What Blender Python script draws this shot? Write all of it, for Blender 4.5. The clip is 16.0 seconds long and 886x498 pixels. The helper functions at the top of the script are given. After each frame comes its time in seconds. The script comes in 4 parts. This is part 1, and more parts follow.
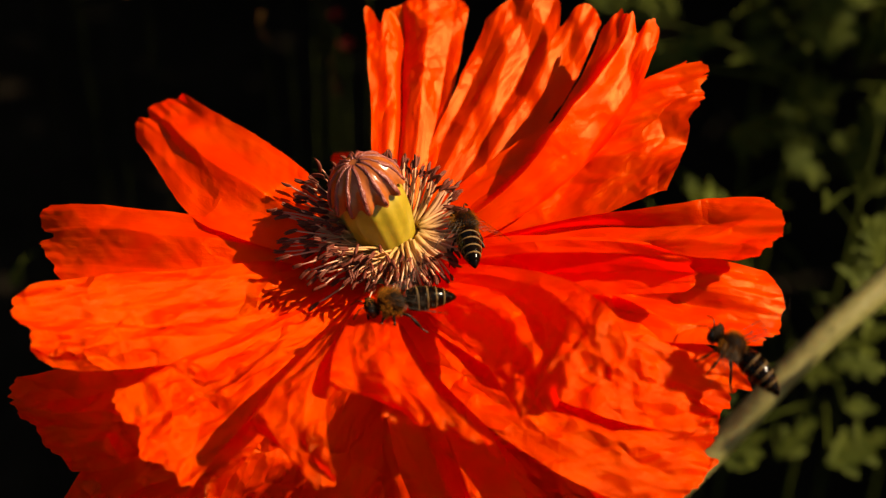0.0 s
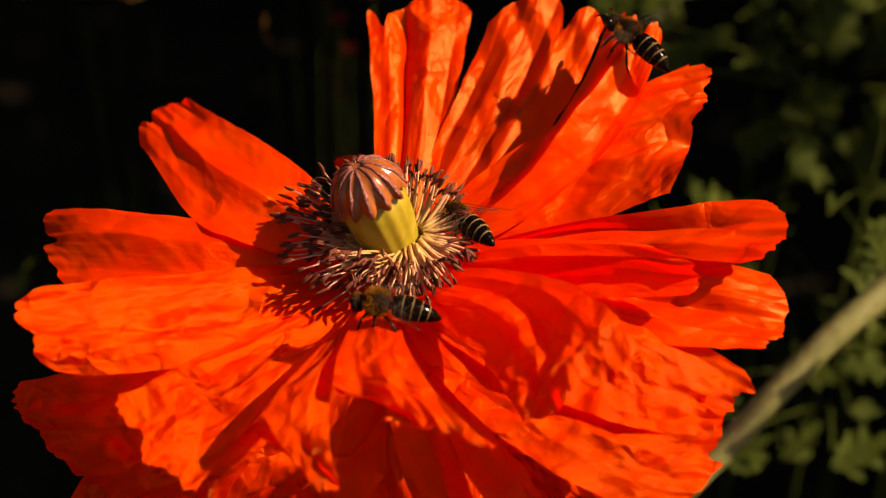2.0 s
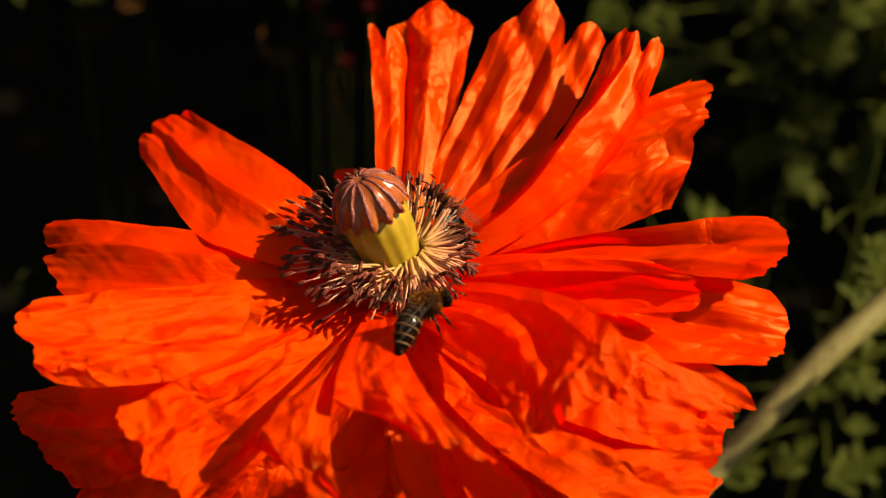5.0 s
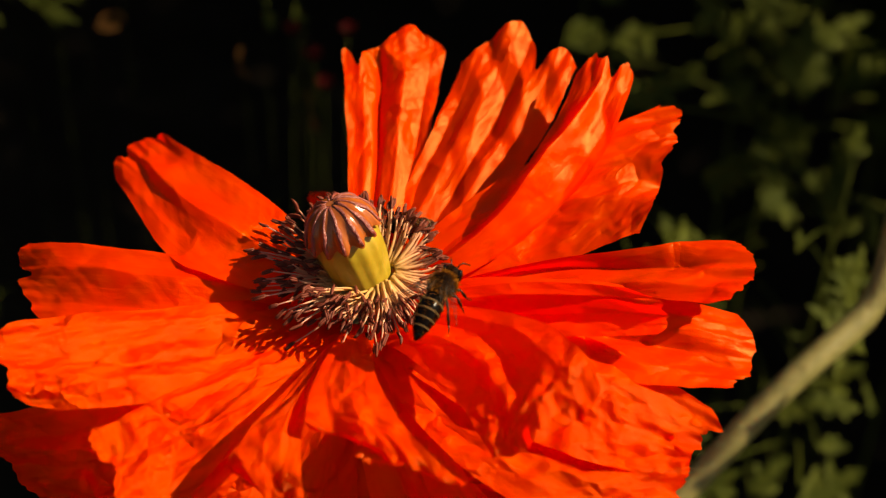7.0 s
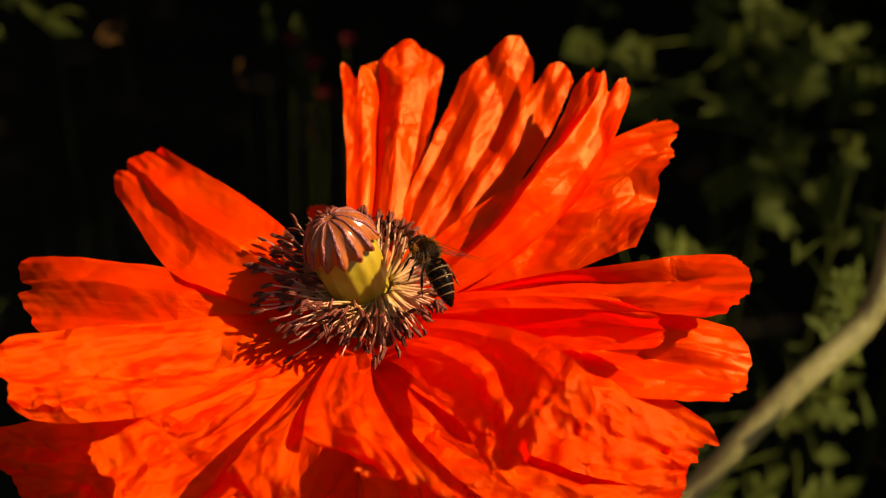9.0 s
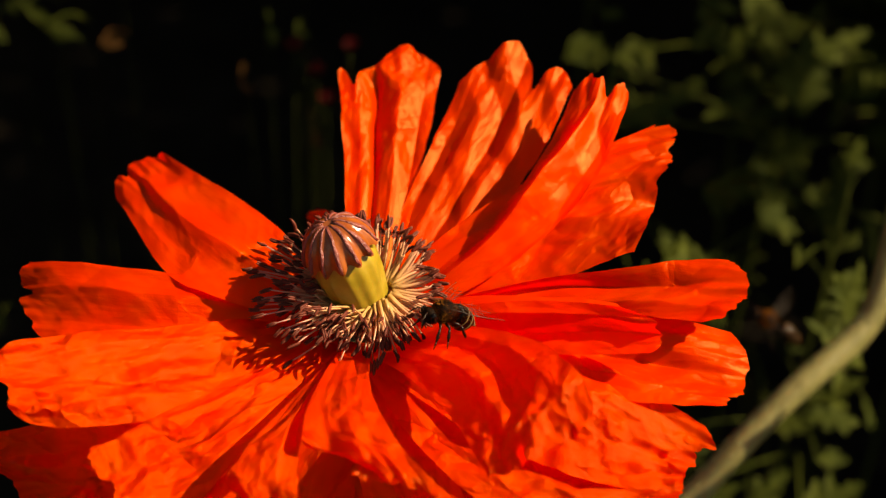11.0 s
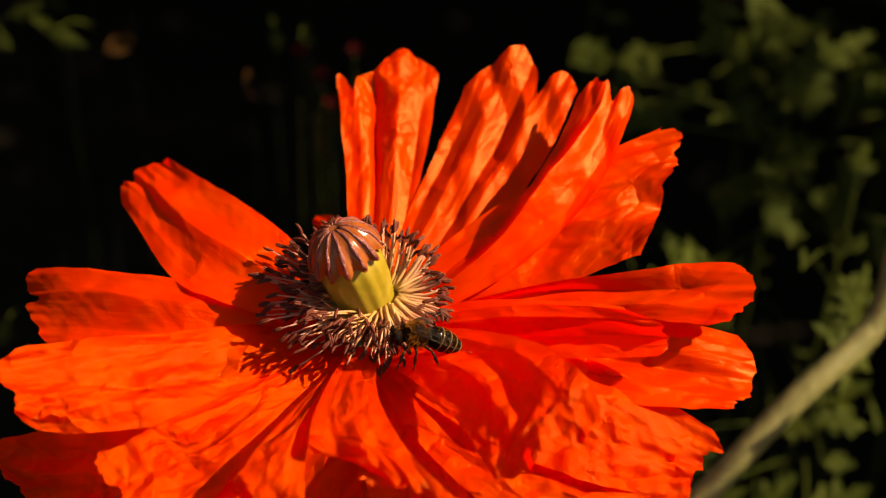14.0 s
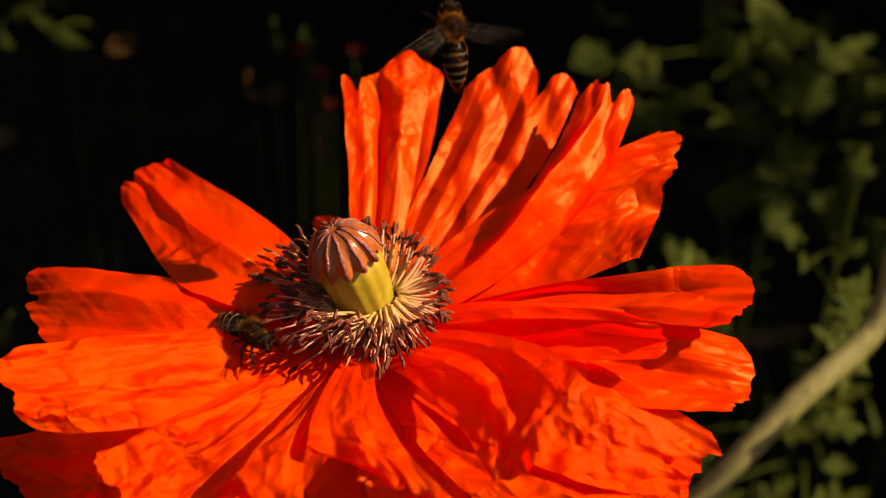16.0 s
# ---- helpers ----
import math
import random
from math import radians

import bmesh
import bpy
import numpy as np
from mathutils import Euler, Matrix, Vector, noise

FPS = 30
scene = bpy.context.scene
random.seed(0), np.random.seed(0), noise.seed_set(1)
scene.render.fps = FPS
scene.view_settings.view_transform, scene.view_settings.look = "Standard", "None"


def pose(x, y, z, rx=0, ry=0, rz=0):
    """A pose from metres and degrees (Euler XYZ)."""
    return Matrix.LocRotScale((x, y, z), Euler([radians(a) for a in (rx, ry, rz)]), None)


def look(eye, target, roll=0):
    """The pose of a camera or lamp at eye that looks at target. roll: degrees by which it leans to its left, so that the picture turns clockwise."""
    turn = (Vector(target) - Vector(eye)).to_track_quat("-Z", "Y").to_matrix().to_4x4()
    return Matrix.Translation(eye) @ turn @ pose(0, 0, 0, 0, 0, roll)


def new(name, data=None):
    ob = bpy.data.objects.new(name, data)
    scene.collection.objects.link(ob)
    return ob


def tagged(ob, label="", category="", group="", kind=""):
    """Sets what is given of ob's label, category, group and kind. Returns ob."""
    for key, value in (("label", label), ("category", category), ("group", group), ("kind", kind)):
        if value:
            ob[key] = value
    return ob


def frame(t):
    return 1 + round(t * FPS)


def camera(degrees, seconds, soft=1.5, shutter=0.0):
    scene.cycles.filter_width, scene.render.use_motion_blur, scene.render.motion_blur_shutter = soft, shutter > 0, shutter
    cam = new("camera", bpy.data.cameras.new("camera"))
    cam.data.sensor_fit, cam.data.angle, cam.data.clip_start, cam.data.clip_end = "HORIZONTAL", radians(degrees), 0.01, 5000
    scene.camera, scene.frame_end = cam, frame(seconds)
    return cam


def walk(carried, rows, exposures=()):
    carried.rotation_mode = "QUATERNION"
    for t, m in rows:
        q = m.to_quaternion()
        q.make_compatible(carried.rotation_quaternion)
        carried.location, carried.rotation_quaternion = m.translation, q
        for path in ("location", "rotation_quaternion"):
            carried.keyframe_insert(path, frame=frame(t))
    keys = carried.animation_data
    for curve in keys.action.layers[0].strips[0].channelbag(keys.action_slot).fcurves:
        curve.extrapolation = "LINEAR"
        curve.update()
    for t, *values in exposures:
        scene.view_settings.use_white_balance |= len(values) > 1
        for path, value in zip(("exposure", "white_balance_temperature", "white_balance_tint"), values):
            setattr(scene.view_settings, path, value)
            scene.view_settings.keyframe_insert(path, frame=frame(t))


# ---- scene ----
cam = camera(30, 16.0, soft=1.25, shutter=0.5)
cam.data.dof.use_dof = True
cam.data.dof.focus_distance = 0.214
cam.data.dof.aperture_fstop = 18.0

PATH = [
    (0, (0.00696, -0.16557, 0.63980), (0.00696, 0.00043, 0.50051), 0.00),
    (0.5, (0.00723, -0.16576, 0.64006), (0.00688, 0.00049, 0.50106), -0.10),
    (1, (0.00767, -0.16576, 0.64010), (0.00728, 0.00074, 0.50140), -0.20),
    (1.5, (0.00766, -0.16582, 0.64054), (0.00701, 0.00031, 0.50140), -0.17),
    (2, (0.00736, -0.16558, 0.63978), (0.00656, 0.00074, 0.50086), -0.30),
    (2.5, (0.00687, -0.16507, 0.63954), (0.00615, 0.00171, 0.50118), -0.16),
    (3, (0.00729, -0.16567, 0.64079), (0.00698, 0.00157, 0.50298), -0.04),
    (5.5, (0.00565, -0.16520, 0.63980), (0.00729, 0.00212, 0.50211), 0.80),
    (6, (0.00706, -0.16657, 0.64245), (0.01008, 0.00161, 0.50583), 1.00),
    (6.5, (0.00695, -0.16660, 0.64262), (0.00941, 0.00177, 0.50621), 0.93),
    (7, (0.00719, -0.16643, 0.64217), (0.01017, 0.00216, 0.50605), 1.02),
    (7.5, (0.00747, -0.16637, 0.64201), (0.01056, 0.00209, 0.50574), 1.14),
    (8, (0.00751, -0.16661, 0.64281), (0.01068, 0.00258, 0.50745), 1.08),
    (8.5, (0.00738, -0.16681, 0.64376), (0.01051, 0.00230, 0.50830), 1.10),
    (9, (0.00757, -0.16683, 0.64365), (0.01042, 0.00235, 0.50826), 0.98),
    (11.5, (0.00880, -0.16741, 0.64464), (0.01055, 0.00203, 0.50957), 0.70),
    (12, (0.00883, -0.16746, 0.64452), (0.01041, 0.00211, 0.50961), 0.63),
    (12.5, (0.00899, -0.16736, 0.64473), (0.01041, 0.00227, 0.50989), 0.52),
    (13, (0.00881, -0.16757, 0.64448), (0.01022, 0.00229, 0.50992), 0.30),
    (13.5, (0.00839, -0.16712, 0.64423), (0.00992, 0.00271, 0.50963), 0.23),
    (14, (0.00855, -0.16741, 0.64433), (0.00981, 0.00242, 0.50974), 0.35),
    (14.5, (0.00838, -0.16754, 0.64497), (0.01011, 0.00215, 0.51022), 0.68),
    (15, (0.00862, -0.16729, 0.64457), (0.01020, 0.00253, 0.50996), 0.64),
    (15.5, (0.00839, -0.16783, 0.64462), (0.00995, 0.00197, 0.50998), 0.66),
    (16, (0.00863, -0.16763, 0.64450), (0.00986, 0.00233, 0.51007), 0.61),
]
walk(cam, [(t, look(eye, target, roll)) for t, eye, target, roll in PATH], [(0.0, 1.12, 9300, 10), (16.0, 1.12, 9300, 10)])

# ---- daylight ----
world = bpy.data.worlds.new("sky")
scene.world = world
world.use_nodes = True
sky = world.node_tree.nodes.new("ShaderNodeTexSky")
sky.sky_type = "NISHITA"
sky.sun_disc = False
SUN_WAY = Vector((0.74, 0.03, 0.67)).normalized()      # from the flower towards the sun
sky.sun_elevation = math.asin(SUN_WAY.z)
sky.sun_rotation = math.atan2(SUN_WAY.x, SUN_WAY.y)
back_node = world.node_tree.nodes["Background"]
back_node.inputs["Strength"].default_value = 0.05
world.node_tree.links.new(sky.outputs[0], back_node.inputs["Color"])
sun = new("sun", bpy.data.lights.new("sun", "SUN"))
sun.data.energy = 5.0
sun.data.angle = radians(0.5)
sun.data.color = (1.0, 0.93, 0.82)
sun.matrix_world = look((0, 0, 5), Vector((0, 0, 5)) - SUN_WAY)

# ---- materials ----
MM = 0.001


def material(name):
    m = bpy.data.materials.new(name)
    m.use_nodes = True
    nt = m.node_tree
    return m, nt, nt.nodes["Principled BSDF"]


def node(nt, kind, **sockets):
    n = nt.nodes.new(kind)
    for key, value in sockets.items():
        n.inputs[key.replace("_", " ")].default_value = value
    return n


def ramp(nt, source, stops):
    n = nt.nodes.new("ShaderNodeValToRGB")
    els = n.color_ramp.elements
    while len(els) < len(stops):
        els.new(0.5)
    for e, (p, c) in zip(els, stops):
        e.position, e.color = p, (*c, 1)
    nt.links.new(source, n.inputs[0])
    return n.outputs[0]


def bump(nt, height, strength, distance, normal=None):
    n = nt.nodes.new("ShaderNodeBump")
    n.inputs["Strength"].default_value = strength
    n.inputs["Distance"].default_value = distance
    nt.links.new(height, n.inputs["Height"])
    if normal:
        nt.links.new(normal, n.inputs["Normal"])
    return n.outputs[0]


def petal_material(name, relief):
    """Thin red tissue; relief: how strongly it is creased."""
    m, nt, p = material(name)
    uv = nt.nodes.new("ShaderNodeTexCoord")
    stretch = nt.nodes.new("ShaderNodeMapping")
    stretch.inputs["Scale"].default_value = (0.12, 1.0, 1.0)
    nt.links.new(uv.outputs["UV"], stretch.inputs["Vector"])
    vein = node(nt, "ShaderNodeTexNoise", Scale=18.0, Detail=4.0, Roughness=0.6)
    nt.links.new(stretch.outputs[0], vein.inputs["Vector"])
    patch = node(nt, "ShaderNodeTexNoise", Scale=1.6, Detail=3.0)
    nt.links.new(uv.outputs["UV"], patch.inputs["Vector"])
    warp = nt.nodes.new("ShaderNodeVectorMath")
    warp.operation = "MULTIPLY_ADD"
    bend = node(nt, "ShaderNodeTexNoise", Scale=2.5, Detail=3.0)
    nt.links.new(uv.outputs["UV"], bend.inputs["Vector"])
    nt.links.new(bend.outputs["Color"], warp.inputs[0])
    warp.inputs[1].default_value = (0.3, 0.3, 0.0)
    nt.links.new(uv.outputs["UV"], warp.inputs[2])
    half = nt.nodes.new("ShaderNodeMapping")
    half.inputs["Scale"].default_value = (0.6, 1.0, 1.0)
    nt.links.new(warp.outputs[0], half.inputs["Vector"])
    def facets(scale, soft):
        """Height of flat scales of tissue, each tilted its own way, with creases between them."""
        cell = node(nt, "ShaderNodeTexVoronoi", Scale=scale)
        edge = node(nt, "ShaderNodeTexVoronoi", Scale=scale)
        edge.feature = "DISTANCE_TO_EDGE"
        for tex in (cell, edge):
            tex.voronoi_dimensions = "2D"
            nt.links.new(half.outputs[0], tex.inputs["Vector"])
        off = nt.nodes.new("ShaderNodeVectorMath")
        off.operation = "SUBTRACT"
        nt.links.new(half.outputs[0], off.inputs[0])
        nt.links.new(cell.outputs["Position"], off.inputs[1])
        tilt = nt.nodes.new("ShaderNodeVectorMath")
        tilt.operation = "SUBTRACT"
        nt.links.new(cell.outputs["Color"], tilt.inputs[0])
        tilt.inputs[1].default_value = (0.5, 0.5, 0.5)
        dot = nt.nodes.new("ShaderNodeVectorMath")
        dot.operation = "DOT_PRODUCT"
        nt.links.new(off.outputs[0], dot.inputs[0])
        nt.links.new(tilt.outputs[0], dot.inputs[1])
        near = node(nt, "ShaderNodeMapRange", From_Min=0.0, From_Max=soft)
        nt.links.new(edge.outputs["Distance"], near.inputs["Value"])
        times = nt.nodes.new("ShaderNodeMath")
        times.operation = "MULTIPLY"
        nt.links.new(dot.outputs["Value"], times.inputs[0])
        nt.links.new(near.outputs[0], times.inputs[1])
        return times.outputs[0]

    crease, fine = facets(1.25, 0.17), facets(3.0, 0.16)
    grain = node(nt, "ShaderNodeTexNoise", Scale=70.0, Detail=2.0)
    nt.links.new(uv.outputs["UV"], grain.inputs["Vector"])
    mixed = nt.nodes.new("ShaderNodeMath")
    mixed.operation = "MULTIPLY_ADD"
    nt.links.new(vein.outputs["Fac"], mixed.inputs[0])
    mixed.inputs[1].default_value = 0.25
    nt.links.new(patch.outputs["Fac"], mixed.inputs[2])
    colour = ramp(nt, mixed.outputs[0], [(0.35, (0.88, 0.018, 0.0004)), (0.62, (0.94, 0.031, 0.0005)), (0.9, (0.96, 0.058, 0.0006))])
    n0 = bump(nt, fine, 1.0, 0.0030 * relief)
    n1 = bump(nt, crease, 1.0, 0.0052 * relief, n0)
    n2 = bump(nt, vein.outputs["Fac"], 0.6, 0.00016, n1)
    n3 = bump(nt, grain.outputs["Fac"], 1.0, 0.00014 * (0.1 + 0.9 * relief), n2)
    nt.links.new(colour, p.inputs["Base Color"])
    nt.links.new(n3, p.inputs["Normal"])
    p.inputs["Roughness"].default_value = 0.40
    p.inputs["Specular IOR Level"].default_value = 1.0
    p.inputs["Specular Tint"].default_value = (1.0, 0.53, 0.13, 1)
    glow = node(nt, "ShaderNodeBsdfTranslucent")
    glow.inputs["Color"].default_value = (0.98, 0.009, 0.0002, 1)
    mix = nt.nodes.new("ShaderNodeMixShader")
    mix.inputs[0].default_value = 0.55
    nt.links.new(p.outputs[0], mix.inputs[1])
    nt.links.new(glow.outputs[0], mix.inputs[2])
    nt.links.new(mix.outputs[0], nt.nodes["Material Output"].inputs["Surface"])
    return m


def plain_material(name, dark, light, scale, rough, bump_mm=0.0, spec=0.5, thin=0.0, sheen=0.0):
    """Two tones by noise at two sizes, with relief of the same grain."""
    m, nt, p = material(name)
    co = nt.nodes.new("ShaderNodeTexCoord")
    a = node(nt, "ShaderNodeTexNoise", Scale=scale, Detail=5.0, Roughness=0.65)
    nt.links.new(co.outputs["Object"], a.inputs["Vector"])
    colour = ramp(nt, a.outputs["Fac"], [(0.3, dark), (0.7, light)])
    nt.links.new(colour, p.inputs["Base Color"])
    p.inputs["Roughness"].default_value = rough
    p.inputs["Specular IOR Level"].default_value = spec
    p.inputs["Sheen Weight"].default_value = sheen
    if bump_mm:
        b = node(nt, "ShaderNodeTexNoise", Scale=scale * 4, Detail=4.0)
        nt.links.new(co.outputs["Object"], b.inputs["Vector"])
        nt.links.new(bump(nt, b.outputs["Fac"], 0.6, bump_mm * MM), p.inputs["Normal"])
    if thin:
        glow = node(nt, "ShaderNodeBsdfTranslucent")
        nt.links.new(colour, glow.inputs["Color"])
        mix = nt.nodes.new("ShaderNodeMixShader")
        mix.inputs[0].default_value = thin
        nt.links.new(p.outputs[0], mix.inputs[1])
        nt.links.new(glow.outputs[0], mix.inputs[2])
        nt.links.new(mix.outputs[0], nt.nodes["Material Output"].inputs["Surface"])
    return m


def wing_material():
    m, nt, p = material("wing_membrane")
    p.inputs["Base Color"].default_value = (0.12, 0.07, 0.03, 1)
    p.inputs["Roughness"].default_value = 0.2
    p.inputs["Specular IOR Level"].default_value = 0.3
    clear = node(nt, "ShaderNodeBsdfTransparent")
    mix = nt.nodes.new("ShaderNodeMixShader")
    mix.inputs[0].default_value = 0.011
    nt.links.new(clear.outputs[0], mix.inputs[1])
    nt.links.new(p.outputs[0], mix.inputs[2])
    nt.links.new(mix.outputs[0], nt.nodes["Material Output"].inputs["Surface"])
    return m


def filament_material():
    """Pale yellow where the threads start, pink towards the anthers."""
    m, nt, p = material("filament")
    co = nt.nodes.new("ShaderNodeTexCoord")
    xyz = nt.nodes.new("ShaderNodeSeparateXYZ")
    nt.links.new(co.outputs["Object"], xyz.inputs[0])
    span = node(nt, "ShaderNodeMapRange", From_Min=0.004, From_Max=0.013)
    nt.links.new(xyz.outputs["X"], span.inputs["Value"])
    tone = ramp(nt, span.outputs[0], [(0.0, (0.66, 0.39, 0.12)), (0.4, (0.74, 0.40, 0.23)), (0.95, (0.68, 0.30, 0.22))])
    nt.links.new(tone, p.inputs["Base Color"])
    p.inputs["Roughness"].default_value = 0.4
    glow = node(nt, "ShaderNodeBsdfTranslucent")
    nt.links.new(tone, glow.inputs["Color"])
    mix = nt.nodes.new("ShaderNodeMixShader")
    mix.inputs[0].default_value = 0.42
    nt.links.new(p.outputs[0], mix.inputs[1])
    nt.links.new(glow.outputs[0], mix.inputs[2])
    nt.links.new(mix.outputs[0], nt.nodes["Material Output"].inputs["Surface"])
    return m


CREASED = petal_material("creased_petal_tissue", 1.0)
TAUT = petal_material("taut_petal_tissue", 0.3)
FILAMENT = filament_material()
ANTHER = plain_material("anther", (0.045, 0.007, 0.005), (0.16, 0.036, 0.020), 900, 0.5, 0.08, spec=0.12)
OVARY = plain_material("ovary", (0.24, 0.165, 0.013), (0.38, 0.265, 0.032), 220, 0.3, 0.05, thin=0.15)
CAP = plain_material("stigma_cap", (0.18, 0.034, 0.008), (0.36, 0.095, 0.020), 260, 0.22, 0.15, spec=0.5, thin=0.12)
RAY = plain_material("stigma_ray", (0.11, 0.018, 0.016), (0.24, 0.060, 0.045), 600, 0.36, 0.5, spec=0.4)
STEM = plain_material("stem_skin", (0.11, 0.10, 0.026), (0.22, 0.19, 0.065), 160, 0.55, 0.3)
HAIR = plain_material("stem_hair", (0.32, 0.28, 0.12), (0.48, 0.42, 0.22), 200, 0.5, thin=0.3)
LEAF = plain_material("leaf_blade", (0.018, 0.026, 0.0035), (0.055, 0.064, 0.009), 60, 0.7, 0.5, spec=0.06, thin=0.2)
DRY_LEAF = plain_material("dry_leaf", (0.035, 0.015, 0.004), (0.085, 0.040, 0.012), 60, 0.75, 0.5, spec=0.04, thin=0.2)
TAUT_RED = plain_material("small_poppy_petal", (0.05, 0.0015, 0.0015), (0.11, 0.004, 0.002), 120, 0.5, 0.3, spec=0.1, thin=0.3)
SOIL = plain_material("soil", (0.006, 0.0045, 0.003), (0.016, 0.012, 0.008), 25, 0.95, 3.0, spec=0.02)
CHITIN = plain_material("bee_shell", (0.0008, 0.0004, 0.0002), (0.0032, 0.0012, 0.0005), 500, 0.14, 0.03, spec=0.09)
BAND = plain_material("bee_band", (0.065, 0.032, 0.010), (0.18, 0.095, 0.034), 1500, 0.6, 0.05, spec=0.2)
FUZZ = plain_material("bee_fuzz", (0.050, 0.015, 0.002), (0.27, 0.088, 0.011), 800, 0.8, spec=0.03)
THORAX = plain_material("bee_thorax", (0.0025, 0.0010, 0.0004), (0.010, 0.0038, 0.0012), 900, 0.7, 0.15, spec=0.06)
EYE = plain_material("bee_eye", (0.002, 0.0012, 0.001), (0.005, 0.003, 0.002), 400, 0.12, spec=0.2)
LEG = plain_material("bee_leg", (0.004, 0.0016, 0.0008), (0.018, 0.006, 0.002), 600, 0.35, spec=0.2)
WING = wing_material()
VEIN = plain_material("wing_vein", (0.012, 0.007, 0.004), (0.03, 0.018, 0.009), 500, 0.6)


# ---- mesh helpers; lengths in millimetres ----
def mesh_of(name, bm, mat, smooth=True):
    me = bpy.data.meshes.new(name)
    bmesh.ops.scale(bm, vec=(MM, MM, MM), verts=bm.verts)
    bm.to_mesh(me)
    bm.free()
    me.materials.append(mat)
    if smooth:
        me.polygons.foreach_set("use_smooth", [True] * len(me.polygons))
    return me


def part(name, bm, mat, parent, label="", at=None):
    ob = new(name, bm if isinstance(bm, bpy.types.Mesh) else mesh_of(name, bm, mat))
    ob.parent = parent
    if at is not None:
        ob.matrix_basis = at
    return tagged(ob, label)


def tube(bm, pts, radii, seg=8):
    """A bent tapered tube with closed ends."""
    pts = [Vector(p) for p in pts]
    rings = []
    ref = None
    for i, p in enumerate(pts):
        way = (pts[min(i + 1, len(pts) - 1)] - pts[max(i - 1, 0)]).normalized()
        if ref is None:
            ref = way.orthogonal().normalized()
        ref = (ref - way * ref.dot(way)).normalized()
        side = way.cross(ref)
        rings.append([bm.verts.new(p + (ref * math.cos(a) + side * math.sin(a)) * radii[i]) for a in (2 * math.pi * k / seg for k in range(seg))])
    for a, b in zip(rings, rings[1:]):
        for k in range(seg):
            bm.faces.new((a[k], a[(k + 1) % seg], b[(k + 1) % seg], b[k]))
    bm.faces.new(rings[0][::-1])
    bm.faces.new(rings[-1])
    return bm


def ball(bm, at, r, seg=16, m=None):
    """An ellipsoid with half axes r."""
    mat = Matrix.Translation(at) @ (m or Matrix()) @ Matrix.Diagonal((*r, 1))
    bmesh.ops.create_uvsphere(bm, u_segments=seg, v_segments=max(6, seg * 2 // 3), radius=1, matrix=mat)
    return bm


def bent(a, b, c, n):
    """n + 1 points of a curve from a through b, half way, to c."""
    a, b, c = Vector(a), Vector(b), Vector(c)
    k = 2 * b - (a + c) / 2
    return [a * (1 - t) ** 2 + k * 2 * t * (1 - t) + c * t * t for t in (i / n for i in range(n + 1))]


# ---- ground ----
def make_ground():
    bm = bmesh.new()
    n = 70
    line = [math.sinh(5.5 * (i / n * 2 - 1)) / math.sinh(5.5) * 150000 for i in range(n + 1)]
    grid = [[bm.verts.new((x, y, 25 * noise.noise(Vector((x / 130, y / 130, 0))) + 9 * noise.noise(Vector((x / 30, y / 30, 4))))) for x in line] for y in line]
    for j in range(n):
        for i in range(n):
            bm.faces.new((grid[j][i], grid[j][i + 1], grid[j + 1][i + 1], grid[j + 1][i]))
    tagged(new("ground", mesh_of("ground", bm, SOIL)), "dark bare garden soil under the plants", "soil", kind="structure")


make_ground()

# ---- the poppy ----
HEAD = Vector((0, 0, 500))
poppy = tagged(new("poppy"), "large orange-red poppy in full bloom with crumpled petals", "flower")
AT_HEAD = Matrix.Translation(HEAD * MM)


def crumpled_sheet(seed):
    """Height of crumpled tissue at a place on it: sharp straight folds of three sizes, crossing at odd angles and broken off here and there."""
    rnd = random.Random(seed)
    folds = []
    for size, high, across in ((14.0, 1.5, 0.3), (7.5, 0.95, 0.55), (4.2, 0.30, 0.8), (2.0, 0.10, 0.9)):
        for q in range(3):
            turn = rnd.uniform(-1.2, 1.2) * across + (math.pi / 2)
            folds.append((size * rnd.uniform(0.8, 1.25), high * rnd.uniform(0.6, 1.2), math.cos(turn), math.sin(turn), rnd.uniform(0, 50)))

    def height(x, y):
        total = 0.0
        for size, high, dx, dy, off in folds:
            at = Vector((x / size * 0.6, y / size * 0.6, off))
            f = (x * dx + y * dy) / size + off + 0.40 * noise.noise(at)
            keep = min(1.0, max(0.0, 0.45 + 1.9 * noise.noise(at * 0.7 + Vector((9, 4, 2)))))
            total += high * keep * (abs((f % 1.0) * 2 - 1) - 0.5)
        return total
    return height


